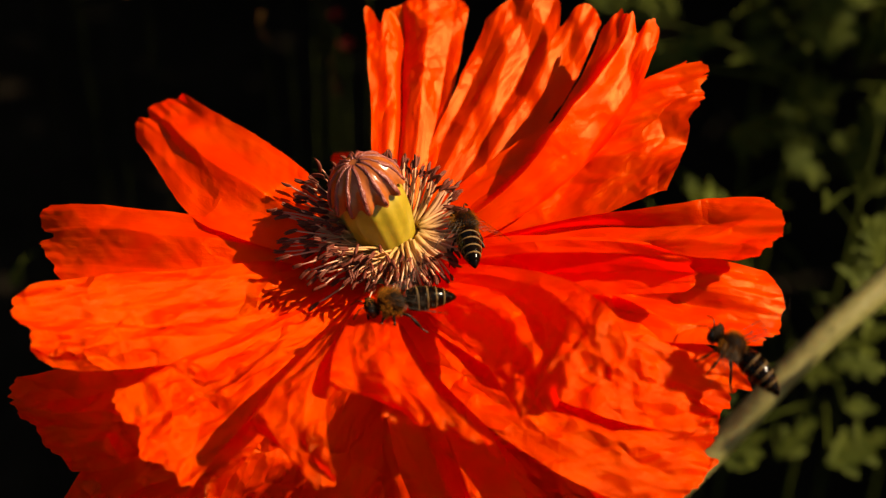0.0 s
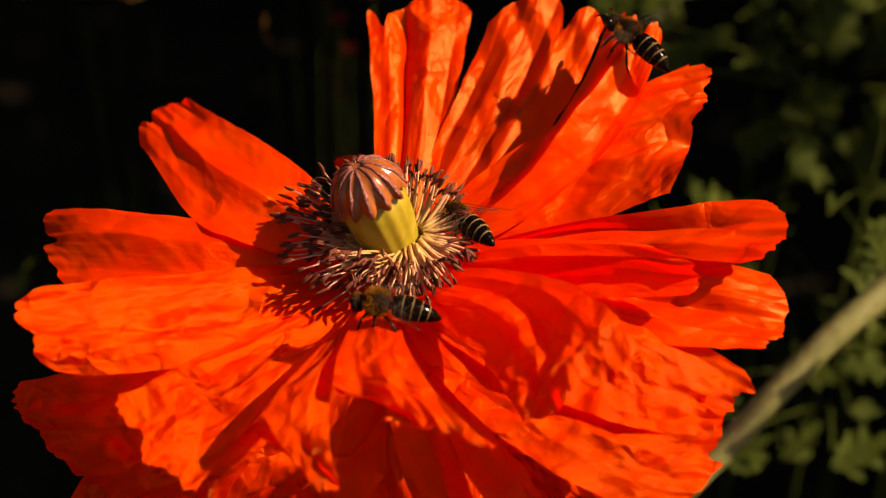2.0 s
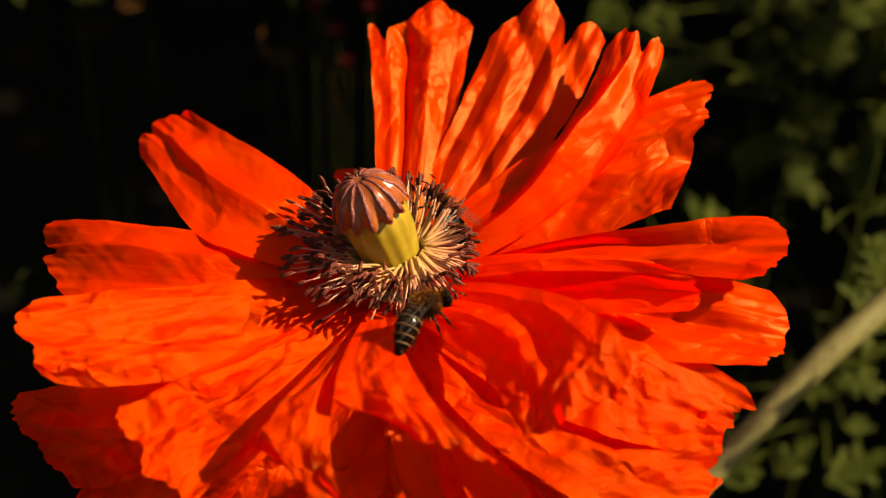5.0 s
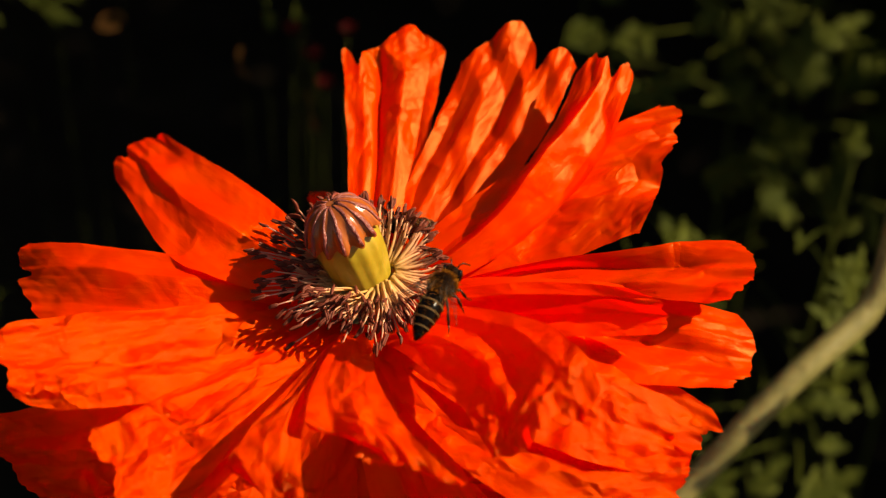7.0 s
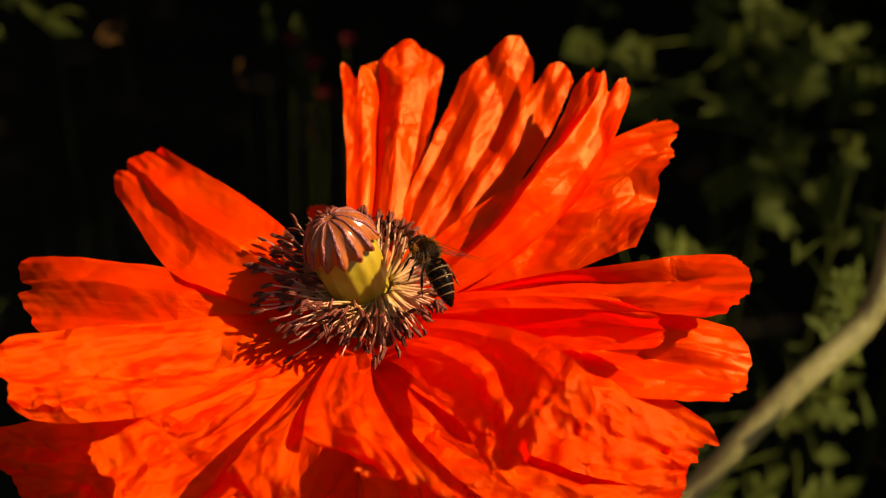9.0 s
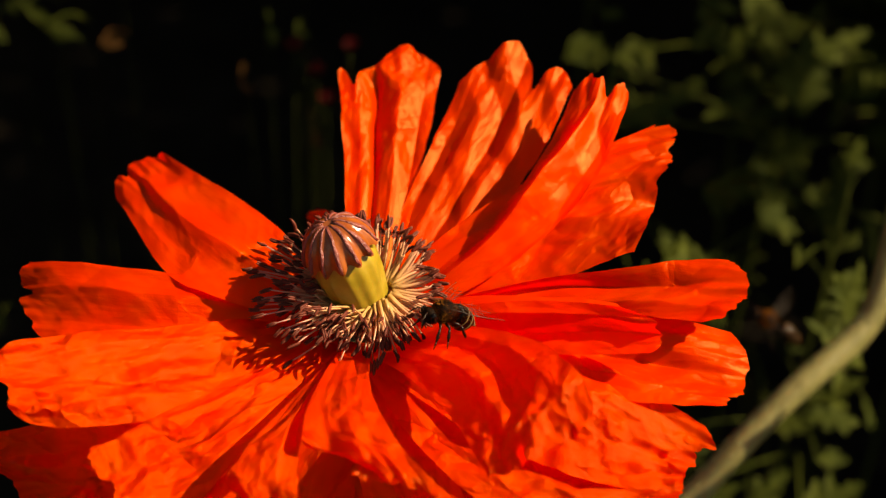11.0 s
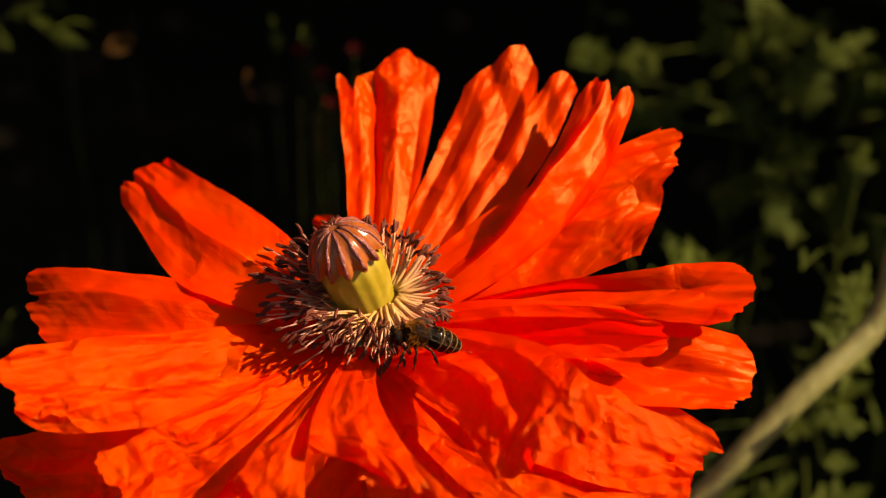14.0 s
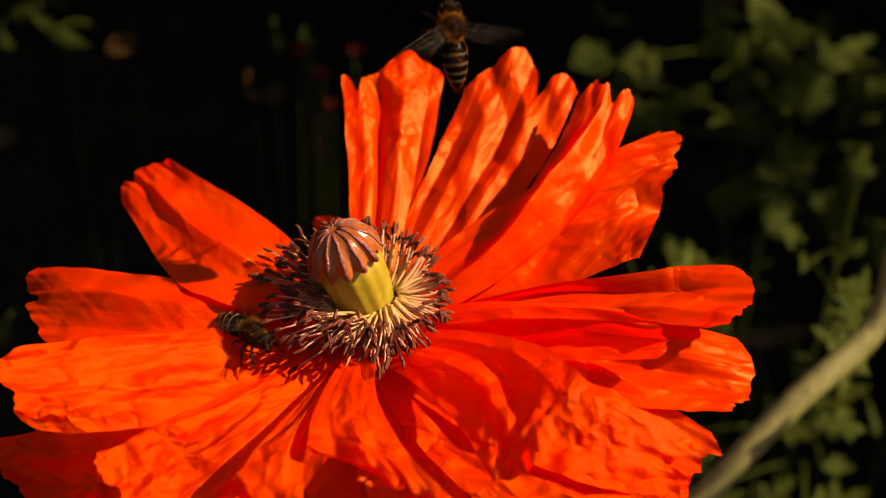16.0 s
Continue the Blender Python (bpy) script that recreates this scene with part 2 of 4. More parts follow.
def petal(mid, mid_side, tip, tip_side, ridges=(), lobes=(), rough=0.05, crumple=1.0, seed=0, tissue=None, sides=(), nu=116, nv=92):
    """A crumpled petal: its spine runs from the flower's middle through mid to tip; the side vectors reach from the spine to its edge.
    ridges: creases along it (where across, how high, how wide); lobes: how its rim bulges or is notched (where, how far, how wide); rough: how torn the rim is;
    sides: how an edge bulges (which edge, where along it, how far, how long)."""
    sheet = crumpled_sheet(seed)
    mid, mid_side, tip, tip_side = Vector(mid), Vector(mid_side), Vector(tip), Vector(tip_side)
    way = Vector((mid.x, mid.y, 0)).normalized()
    start = way * 3.0 + Vector((0, 0, -2.5))
    start_side = mid_side.normalized() * min(3.5, mid_side.length * 0.45)
    k = 2 * mid - (start + tip) / 2
    ks = 2 * mid_side - (start_side + tip_side) / 2
    length = (mid - start).length + (tip - mid).length
    bm = bmesh.new()
    uvs = bm.loops.layers.uv.new("UV")
    s = Vector((seed * 7.3, seed * 3.1, seed * 1.7))
    n3 = noise.noise
    rows, coords = [], {}
    for j in range(nv + 1):
        v = 2 * j / nv - 1
        torn = n3(Vector((v * 2.0, 0.3, 0)) + s) + 0.6 * n3(Vector((v * 5, 1.3, 0)) + s) + max(0.0, n3(Vector((v * 1.7, 9.3, 0)) + s) + 0.2) * (0.5 * n3(Vector((v * 11, 2.3, 0)) + s) + 0.8 * n3(Vector((v * 17, 3.3, 0)) + s))
        reach = 1 - 0.06 * v ** 4 + rough * torn + 0.02 + sum(h * math.exp(-((v - a) / w) ** 2) for a, h, w in lobes)
        row = []
        for i in range(nu + 1):
            u = i / nu * reach
            c = start * (1 - u) ** 2 + k * 2 * u * (1 - u) + tip * u * u
            wide = start_side * (1 - u) ** 2 + ks * 2 * u * (1 - u) + tip_side * u * u
            along = ((k - start) * (1 - u) + (tip - k) * u).normalized()
            up = wide.cross(along)
            up = up.normalized() if up.length > 1e-6 else Vector((0, 0, 1))
            if up.z < 0:
                up = -up
            x, y = u * length, v * wide.length
            rag = 1 + sum(h * math.exp(-((u - a) / w) ** 2) for e, a, h, w in sides if e * v > 0) + 0.05 * n3(Vector((x * 0.12, v, 5)) + s) + 0.02 * n3(Vector((x * 0.5, v, 8)) + s)
            grow = min(1.0, u * 1.5)
            inner = 1 - 0.5 * v * v
            bend = 0.18 * n3(Vector((x * 0.06, 0, 0)) + s) * (1 - v * v)
            crest = sum(h * math.exp(-abs(v - a + bend) ** 1.3 / w ** 1.3) for a, h, w in ridges)
            lift = 1.3 * n3(Vector((x * 0.05, y * 0.07, 1)) + s)
            lift += 0.55 * (0.35 - abs(n3(Vector((x * 0.055, y * 0.15, 3)) + s)) * 2)
            wx, wy = x + 1.1 * n3(Vector((x * 0.12, y * 0.12, 6)) + s), y + 1.1 * n3(Vector((x * 0.12, y * 0.12, 16)) + s)
            lift += sheet(wx, wy)
            lift += 0.10 * math.sin(13 * v + 2.0 * n3(Vector((x * 0.08, v * 1.5, 12)) + s) + seed) * math.exp(-((u - 0.32) / 0.22) ** 2)
            lift += 0.05 * n3(Vector((x * 0.10, y * 1.3, 9)) + s)
            fade = max(0.0, min(1.0, (u / reach - 0.55) / 0.45))
            lift = crest * (1 - 0.65 * fade) + crumple * lift
            rim = max(0.0, u / reach - 0.85) / 0.15
            lift = lift * inner * grow + rim * (0.9 * n3(Vector((y * 0.3, 3, x * 0.05)) + s) + 0.7 * n3(Vector((y * 0.8, 7, x * 0.1)) + s))
            p = bm.verts.new(c + wide * (v * rag) + up * lift)
            coords[p] = (x / 10, y / 10 + seed * 3)
            row.append(p)
        rows.append(row)
    for a, b in zip(rows, rows[1:]):
        for i in range(nu):
            f = bm.faces.new((a[i], b[i], b[i + 1], a[i + 1]))
            for loop in f.loops:
                loop[uvs].uv = coords[loop.vert]
    return part("petal", bm, tissue or CREASED, poppy, at=AT_HEAD)


petal((-17.6, 6.9, 5.0), (3.3, 5.4, 1.0), (-34.3, 29.0, 2.0), (2.7, 3.8, 1.0), ridges=((-0.1, 3.0, 0.40),), lobes=((-0.35, -0.02, 0.15),), rough=0.02, crumple=0.75, seed=1, tissue=TAUT, sides=((-1, 0.62, 0.35, 0.22), (1, 0.5, 0.12, 0.2)))
petal((-25.0, -1.4, 2.0), (-0.5, 4.7, 2.0), (-45.4, 3.0, -0.8), (-1.6, 5.1, 2.2), ridges=((0.35, 1.0, 0.3), (-0.5, -0.8, 0.3)), lobes=((0.25, -0.06, 0.12),), rough=0.03, crumple=0.5, seed=2, tissue=TAUT)
petal((-24.7, -13.0, 1.2), (-1.6, 6.3, 2.2), (-42.2, -21.6, 7.2), (-1.9, 3.0, 3.2), ridges=((0.1, 0.9, 0.3), (-0.55, 1.0, 0.18), (-0.2, -0.4, 0.14), (0.62, 0.7, 0.15)), rough=0.03, crumple=1.2, seed=3)
petal((-17.5, -20.0, -0.8), (5.2, -1.0, -1.2), (-27.3, -32.7, -0.8), (5.2, -4.7, -2.8), ridges=((-0.5, 0.7, 0.22), (0.1, 0.5, 0.2), (0.7, 0.9, 0.25)), lobes=((0.1, 0.05, 0.2), (-0.35, -0.05, 0.15)), rough=0.05, crumple=1.2, seed=4)
petal((-27.1, -17.5, -7.5), (-2.2, 5.5, 2.5), (-45.8, -15.7, -15.5), (-4.3, 4.0, 4.5), ridges=((0.0, -1.5, 0.3), (-0.5, 1.5, 0.3)), rough=0.05, crumple=1.3, seed=5)
petal((-23.9, -21.1, -12.0), (-6.4, 2.0, 2.0), (-36.1, -20.9, -31.0), (-8.7, 1.6, 3.0), ridges=((0.3, 1.5, 0.3), (-0.3, -1.5, 0.3)), rough=0.06, seed=6)
petal((-8.6, -25.9, 4.2), (2.7, 0.8, 0.2), (-10.2, -37.5, 1.2), (5.4, -4.4, 0.2), ridges=((0.4, 0.8, 0.3),), lobes=((0.2, 0.06, 0.3), (-0.4, -0.03, 0.12)), rough=0.05, crumple=1.1, seed=7)
petal((-1.4, -25.0, 6.2), (4.3, -0.3, 0.0), (3.5, -35.0, 5.5), (8.4, -3.6, 0.0), ridges=((0.1, 0.9, 0.4), (-0.6, -0.5, 0.25)), lobes=((-0.15, 0.05, 0.2), (0.3, -0.03, 0.1), (0.85, 0.05, 0.2)), rough=0.06, crumple=1.1, seed=8)
petal((15.8, -17.9, 6.0), (5.7, 2.1, 3.5), (21.8, -33.1, 8.0), (5.8, 2.1, 4.0), ridges=((-0.3, 1.6, 0.3), (0.25, -1.4, 0.25), (0.6, 1.2, 0.25)), lobes=((0.0, -0.06, 0.2), (0.5, 0.05, 0.2)), rough=0.06, crumple=1.05, seed=9)
petal((21.2, -15.8, 0.2), (3.5, 6.3, 3.2), (39.7, -23.3, -4.0), (4.9, 3.0, 2.0), ridges=((0.2, 1.3, 0.3), (-0.4, 0.8, 0.3), (0.75, -0.8, 0.2)), lobes=((0.75, 0.04, 0.2), (0.1, -0.05, 0.25)), rough=0.035, crumple=1.05, seed=10)
petal((19.9, -23.5, -5.0), (6.3, 3.3, 1.0), (37.8, -30.3, -7.0), (3.5, 6.2, 2.0), ridges=((0.0, 1.0, 0.4), (0.5, -0.8, 0.2)), lobes=((0.0, 0.04, 0.2),), rough=0.05, crumple=1.05, seed=11)
petal((13.8, -20.1, -12.0), (5.7, 1.0, 2.0), (28.6, -24.2, -28.0), (9.1, -1.7, 6.0), ridges=((-0.2, 2.2, 0.3), (0.4, -1.5, 0.25)), rough=0.08, crumple=1.05, seed=12)
petal((5.9, -21.1, -9.5), (5.7, -1.0, 2.5), (13.3, -34.4, -19.0), (7.3, -2.0, 3.0), ridges=((0.2, 2.0, 0.25), (-0.4, -1.5, 0.25)), rough=0.08, crumple=1.05, seed=13)
petal((-9.4, -18.1, -13.0), (8.7, 2.9, -2.0), (-14.1, -21.1, -36.0), (13.7, 3.0, -4.0), ridges=((0.3, 1.8, 0.3), (-0.3, -1.5, 0.3)), rough=0.08, seed=14)
petal((24.8, -8.5, 2.5), (-0.1, 6.2, 2.5), (48.2, -12.9, 1.5), (1.3, 5.4, 1.5), ridges=((0.6, 1.4, 0.25), (0.0, -2.6, 0.35), (-0.6, 0.8, 0.2)), rough=0.025, crumple=0.7, seed=15, tissue=TAUT)
petal((18.8, -7.4, 4.0), (0.0, 2.7, 2.0), (36.1, -13.0, 8.5), (-1.7, 1.9, 2.0), ridges=((0.5, 0.8, 0.2), (-0.2, -1.2, 0.4)), lobes=((0.5, 0.04, 0.2),), rough=0.02, crumple=0.7, seed=16, tissue=TAUT)
petal((25.3, -0.6, 4.0), (0.3, 1.2, 2.0), (46.9, -5.7, 8.7), (2.4, 6.2, 0.7), ridges=((0.35, -1.8, 0.35), (-0.5, 0.9, 0.3)), lobes=((0.0, 0.04, 0.5),), rough=0.015, crumple=0.7, seed=17, tissue=TAUT)
petal((20.8, 8.6, 5.5), (-3.1, 6.2, 2.5), (39.4, 14.2, 11.5), (2.7, 10.1, 3.5), ridges=((0.2, 0.8, 0.4), (-0.5, -0.6, 0.3)), lobes=((0.3, 0.03, 0.3), (0.0, -0.02, 0.1), (0.9, 0.012, 0.14)), rough=0.035, crumple=0.9, seed=18, tissue=TAUT)
petal((22.6, 11.0, 8.2), (3.9, -2.2, 0.6), (32.8, 27.7, 17.5), (3.9, -0.3, 0.4), ridges=((-0.05, 5.8, 0.55),), lobes=((0.3, -0.05, 0.2), (-0.5, 0.03, 0.2)), rough=0.035, crumple=0.9, seed=19, tissue=TAUT)
petal((13.2, 19.3, 5.5), (7.2, -1.2, 0.5), (21.5, 35.5, 14.5), (8.0, -1.7, 0.5), ridges=((-0.45, 1.6, 0.28), (0.0, -1.1, 0.16), (0.35, 1.4, 0.26), (-0.78, -0.6, 0.1)), lobes=((-0.26, 0.12, 0.42), (0.34, -0.08, 0.10), (0.72, 0.05, 0.2)), rough=0.015, crumple=0.75, seed=20, tissue=TAUT)
swaying = petal((2.5, 25.3, 7.0), (5.7, 0.6, 0.0), (3.1, 39.6, 12.7), (7.5, 1.0, -0.3), ridges=((-0.18, -2.2, 0.10), (-0.55, 0.9, 0.25), (0.3, 1.4, 0.3), (0.75, -1.0, 0.15)), lobes=((-0.72, -0.12, 0.09), (0.30, 0.24, 0.38), (0.8, 0.06, 0.2), (-0.95, 0.06, 0.1)), rough=0.02, crumple=0.75, seed=21, tissue=TAUT)
petal((-1.4, 19.0, -5.0), (2.0, 0.6, 0.0), (-8.6, 31.0, -7.2), (1.2, 1.3, 0.0), ridges=((0.0, 0.6, 0.4),), rough=0.03, seed=22)
petal((24.5, -11.3, -7.5), (2.1, 5.8, 1.5), (41.1, -19.6, -11.0), (2.9, 3.5, 2.0), ridges=((0.2, 1.5, 0.4),), rough=0.05, seed=24)
petal((0.4, -1.7, -20.0), (6.2, 0.0, 0.0), (0.9, -10.9, -48.0), (12.3, 0.0, 0.0), ridges=((0.2, 1.5, 0.4),), rough=0.05, seed=25)


def make_pistil():
    lean = AT_HEAD @ pose(0.4 * MM, 0, 1.5 * MM, 0, -19, 0) @ Matrix.Scale(0.88, 4)
    bm = bmesh.new()
    lobes, seg = 13, 104
    profile = [(3.0, -3), (3.3, -1.5), (3.8, 0.5), (4.4, 3), (4.9, 6), (5.0, 8.5), (4.6, 10.8), (3.4, 13), (2.0, 14.5)]
    rings = [[bm.verts.new((r * (1 + 0.018 * math.cos(lobes * a)) * math.cos(a), r * (1 + 0.018 * math.cos(lobes * a)) * math.sin(a), z)) for a in (2 * math.pi * k / seg for k in range(seg))] for r, z in profile]
    for a, b in zip(rings, rings[1:]):
        for k in range(seg):
            bm.faces.new((a[k], a[(k + 1) % seg], b[(k + 1) % seg], b[k]))
    bm.faces.new(rings[-1])
    part("ovary", bm, OVARY, poppy, "glossy yellow-green ribbed seed capsule", lean)
    # the cap: a sagging disc with a flat crown, pleated between its rays, with a scalloped rim
    bm = bmesh.new()
    profile = [(0.05, 16.2), (0.8, 16.3), (1.6, 16.25), (2.4, 15.95), (3.2, 15.4), (3.9, 14.7), (4.5, 13.8), (4.95, 12.8), (5.25, 11.7), (5.35, 10.9)]
    rings = []
    for i, (r, z) in enumerate(profile):
        ring = []
        f = i / (len(profile) - 1)
        for q in range(seg):
            a = 2 * math.pi * q / seg
            wave = math.cos(lobes * a)
            wob = 1 + 0.02 * noise.noise(Vector((2.2 * math.cos(a), 2.2 * math.sin(a), z * 0.5)))
            rr = r * (1 + 0.085 * f * wave) * wob
            ring.append(bm.verts.new((rr * math.cos(a), rr * math.sin(a), z + (0.0 if f < 0.6 else -1.1 * wave * (f - 0.6)))))
        rings.append(ring)
    for a, b in zip(rings, rings[1:]):
        for q in range(seg):
            bm.faces.new((a[q], b[q], b[(q + 1) % seg], a[(q + 1) % seg]))
    bm.faces.new(rings[0])
    cap = part("stigma_cap", bm, CAP, poppy, "brown-red domed cap of the seed capsule", lean)
    rnd = random.Random(12)
    for q in range(lobes):
        bm = bmesh.new()
        spine = [Vector((r * (1 + 0.085 * i / 9) - 0.10, 0.10 * math.sin(i * 0.9 + q), z - 0.03)) for i, (r, z) in enumerate(profile)][1:]
        tube(bm, spine, [0.14, 0.20, 0.25, 0.28, 0.30, 0.32, 0.33, 0.30, 0.20], 10)
        for v in bm.verts:
            v.co += Vector((0.12, 0.24, 0.12)) * noise.noise(v.co * 1.7 + Vector((q * 3, 0, 0))) + Vector((0.05, 0.08, 0.05)) * noise.noise(v.co * 5 + Vector((0, q * 3, 0)))
        part("stigma_ray", bm, RAY, cap, "" if q else "mauve velvety stigma ray", pose(0, 0, 0, 0, 0, 360 * q / lobes + rnd.uniform(-2.5, 2.5)))


make_pistil()


def make_stamens(count=300):
    """A bowl of threads round the capsule: low and long on the shaded side and at the front, raised behind it."""
    rnd = random.Random(4)
    pods = []
    for q in range(6):
        bm = bmesh.new()
        for side in (-1, 1):
            ball(bm, (0.75, side * 0.13, 0), (0.80 + 0.07 * q, 0.17, 0.20), 8)
        for v in bm.verts:
            v.co.z += 0.16 * (v.co.x - 0.7) ** 2 * (q - 2.5) * 0.5
            v.co.y += 0.10 * (v.co.x - 0.7) ** 2 * (q % 3 - 1)
        pods.append(mesh_of("anther", bm, ANTHER))
    for q in range(count):
        turn = (q * 137.508 + rnd.uniform(-7, 7)) % 360
        turn -= 18 * math.sin(radians(turn - 215))      # thicker on the shaded side
        a = radians(turn)
        west, north = max(0.0, -math.cos(a)), max(0.0, math.sin(a))
        inner = rnd.random() * (0.16 + 0.42 * max(west, 0.9 * max(0.0, -math.sin(a + 0.3))))
        reach = (10.4 + 4.5 * west ** 1.5 - 0.9 * north) * (1 - inner) * rnd.uniform(0.93, 1.06)
        high = 4.4 + 3.5 * math.sin(a) + 0.9 * west + 4.0 * inner + rnd.uniform(-1.3, 1.1)
        if q % 11 == 4 and math.cos(a) < 0.5:      # short ones that lean on the capsule
            reach, high = rnd.uniform(5.6, 7.5), rnd.uniform(3.5, 7.5)
        if q % 4 == 1 and 175 < turn < 300:      # taller ones on the shaded side and in front
            reach, high = rnd.uniform(7.0, 10.5), rnd.uniform(4.0, 7.0)
        foot = Vector((1.2 * math.cos(a), -1.2 * math.sin(a), 0))      # the capsule's foot, off the middle of the bowl
        root = foot + Vector((rnd.uniform(2.9, 3.4), 0, rnd.uniform(2.2, 3.4) + 1.2 * max(0.0, math.cos(a + 0.6))))
        end = Vector((reach, rnd.uniform(-1.0, 1.0), high))
        if q % 23 == 7:
            end += Vector((1.0, rnd.uniform(-1.5, 1.5), -2.0))
        knee = root.lerp(end, 0.5) + Vector((0.3, rnd.uniform(-0.35, 0.35), rnd.uniform(-0.8, 0.4)))
        line = bent(root, knee, end, 6)
        st = part("stamen", tube(bmesh.new(), line, [r * (1 + 0.4 * max(0.0, math.cos(a))) for r in (0.24, 0.20, 0.165, 0.14, 0.125, 0.11, 0.095)], 5), FILAMENT, poppy, "" if q else "pale pink filament with a dark anther", AT_HEAD @ pose(-0.2 * MM, 0, 0, 0, 0, turn))
        way = (line[-1] - line[-2]).normalized()
        way = (way + Vector((rnd.gauss(0.35, 0.35), rnd.gauss(0, 0.38), rnd.gauss(-0.45, 0.3)))).normalized()
        part("anther", pods[q % 6], None, st, "" if q else "dark maroon-brown anther", Matrix.Translation((end - way * 0.4) * MM) @ way.to_track_quat("X", "Z").to_matrix().to_4x4() @ pose(0, 0, 0, rnd.uniform(0, 360)))


make_stamens()


def hairs(bm, pts, radius, count, length, rnd):
    for q in range(count):
        f = rnd.random() * (len(pts) - 1.001)
        i = int(f)
        p = pts[i].lerp(pts[i + 1], f - i)
        way = (pts[i + 1] - pts[i]).normalized()
        out = Vector((rnd.gauss(0, 1), rnd.gauss(0, 1), rnd.gauss(0, 1)))
        out = (out - way * out.dot(way)).normalized()
        side = way.cross(out) * 0.06
        a = p + out * radius * 0.95
        b = a + (out + way * rnd.uniform(-0.5, 0.5)) * length * rnd.uniform(0.5, 1.2)
        bm.faces.new([bm.verts.new(c) for c in (a - side, a + side, b)])
    return bm


own = bent((6, 25, 0), (-6, 12, 260), (0, 0, 498), 20)
part("stem", tube(bmesh.new(), own, [3.2 - 0.03 * i for i in range(20)] + [3.4], 12), STEM, poppy, "upright hairy green flower stem")
bm = ball(bmesh.new(), (0, 0, 496), (4.2, 4.2, 3.2), 16)
part("receptacle", bm, STEM, poppy)
bm = tube(bmesh.new(), [(0.2, 0, 497.0), (0.6, 0, 500.0), (0.9, 0, 502.8), (0.9, 0, 503.0)], [3.0, 3.2, 3.3, 3.1], 24)
part("stamen_ring", bm, FILAMENT, poppy, "pale ring from which the stamens grow")


# ---- the second stem beside it ----
def make_leaning_stem():
    thing = tagged(new("leaning_stalk"), "pale green hairy poppy stem leaning past the flower", "stem")
    rnd = random.Random(9)
    pts = []
    knots = [(16, 20, 0), (14, 16, 100), (15, 15, 200), (22, 17, 300), (38.9, 24.0, 413.3), (47.9, 30.0, 420.7), (56.4, 35.0, 427.8), (62.5, 38.0, 434.7), (69.3, 42.0, 441.0), (76.2, 46.0, 446.1), (82.5, 50.0, 449.5), (86.4, 53.0, 452.2), (88.8, 56.0, 456.2), (90.4, 60.0, 460.7), (91.7, 64.0, 466.5), (93.1, 68.0, 473.4)]
    ks = [Vector(k) for k in knots]
    for a, b, c, d in zip(ks[:1] + ks, ks, ks[1:], ks[2:] + ks[-1:]):
        for i in range(6):      # a smooth curve through the knots
            t = i / 6
            pts.append(0.5 * (2 * b + (c - a) * t + (2 * a - 5 * b + 4 * c - d) * t * t + (3 * b - a - 3 * c + d) * t ** 3))
    part("skin", tube(bmesh.new(), pts, [2.35] * len(pts), 14), STEM, thing)
    tagged(part("hair", hairs(bmesh.new(), pts, 2.35, 1800, 1.1, rnd), HAIR, thing, "short pale bristles"), kind="stuff")


make_leaning_stem()


# ---- foliage ----
def leaf_blade(bm, pts, width, rnd, lobes, face):
    """A toothed, lobed blade along the points, gently folded at its midrib."""
    n = len(pts) - 1
    fine = 8
    side_ref = (pts[-1] - pts[0]).cross(face).normalized()
    rim = []
    for i in range(n * fine + 1):
        f = i / fine
        q = min(int(f), n - 1)
        p = pts[q].lerp(pts[q + 1], f - q)
        u = i / (n * fine)
        way = (pts[q + 1] - pts[q]).normalized()
        side = (side_ref - way * side_ref.dot(way)).normalized()
        up = side.cross(way)
        w = width * math.sin(math.pi * min(1, u * 0.93 + 0.05)) ** 0.8 * (0.45 + 0.55 * abs(math.sin(math.pi * lobes * u))) * (1 + 0.08 * math.sin(40 * u))
        sag = 0.25 * w
        rim.append([bm.verts.new(p - side * w + up * (sag + 0.12 * w * math.sin(17 * u))), bm.verts.new(p - side * w * 0.5 + up * sag * 0.3), bm.verts.new(p),
                    bm.verts.new(p + side * w * 0.5 + up * sag * 0.3), bm.verts.new(p + side * w + up * (sag + 0.12 * w * math.cos(19 * u)))])
    for a, b in zip(rim, rim[1:]):
        for q in range(4):
            bm.faces.new((a[q], a[q + 1], b[q + 1], b[q]))


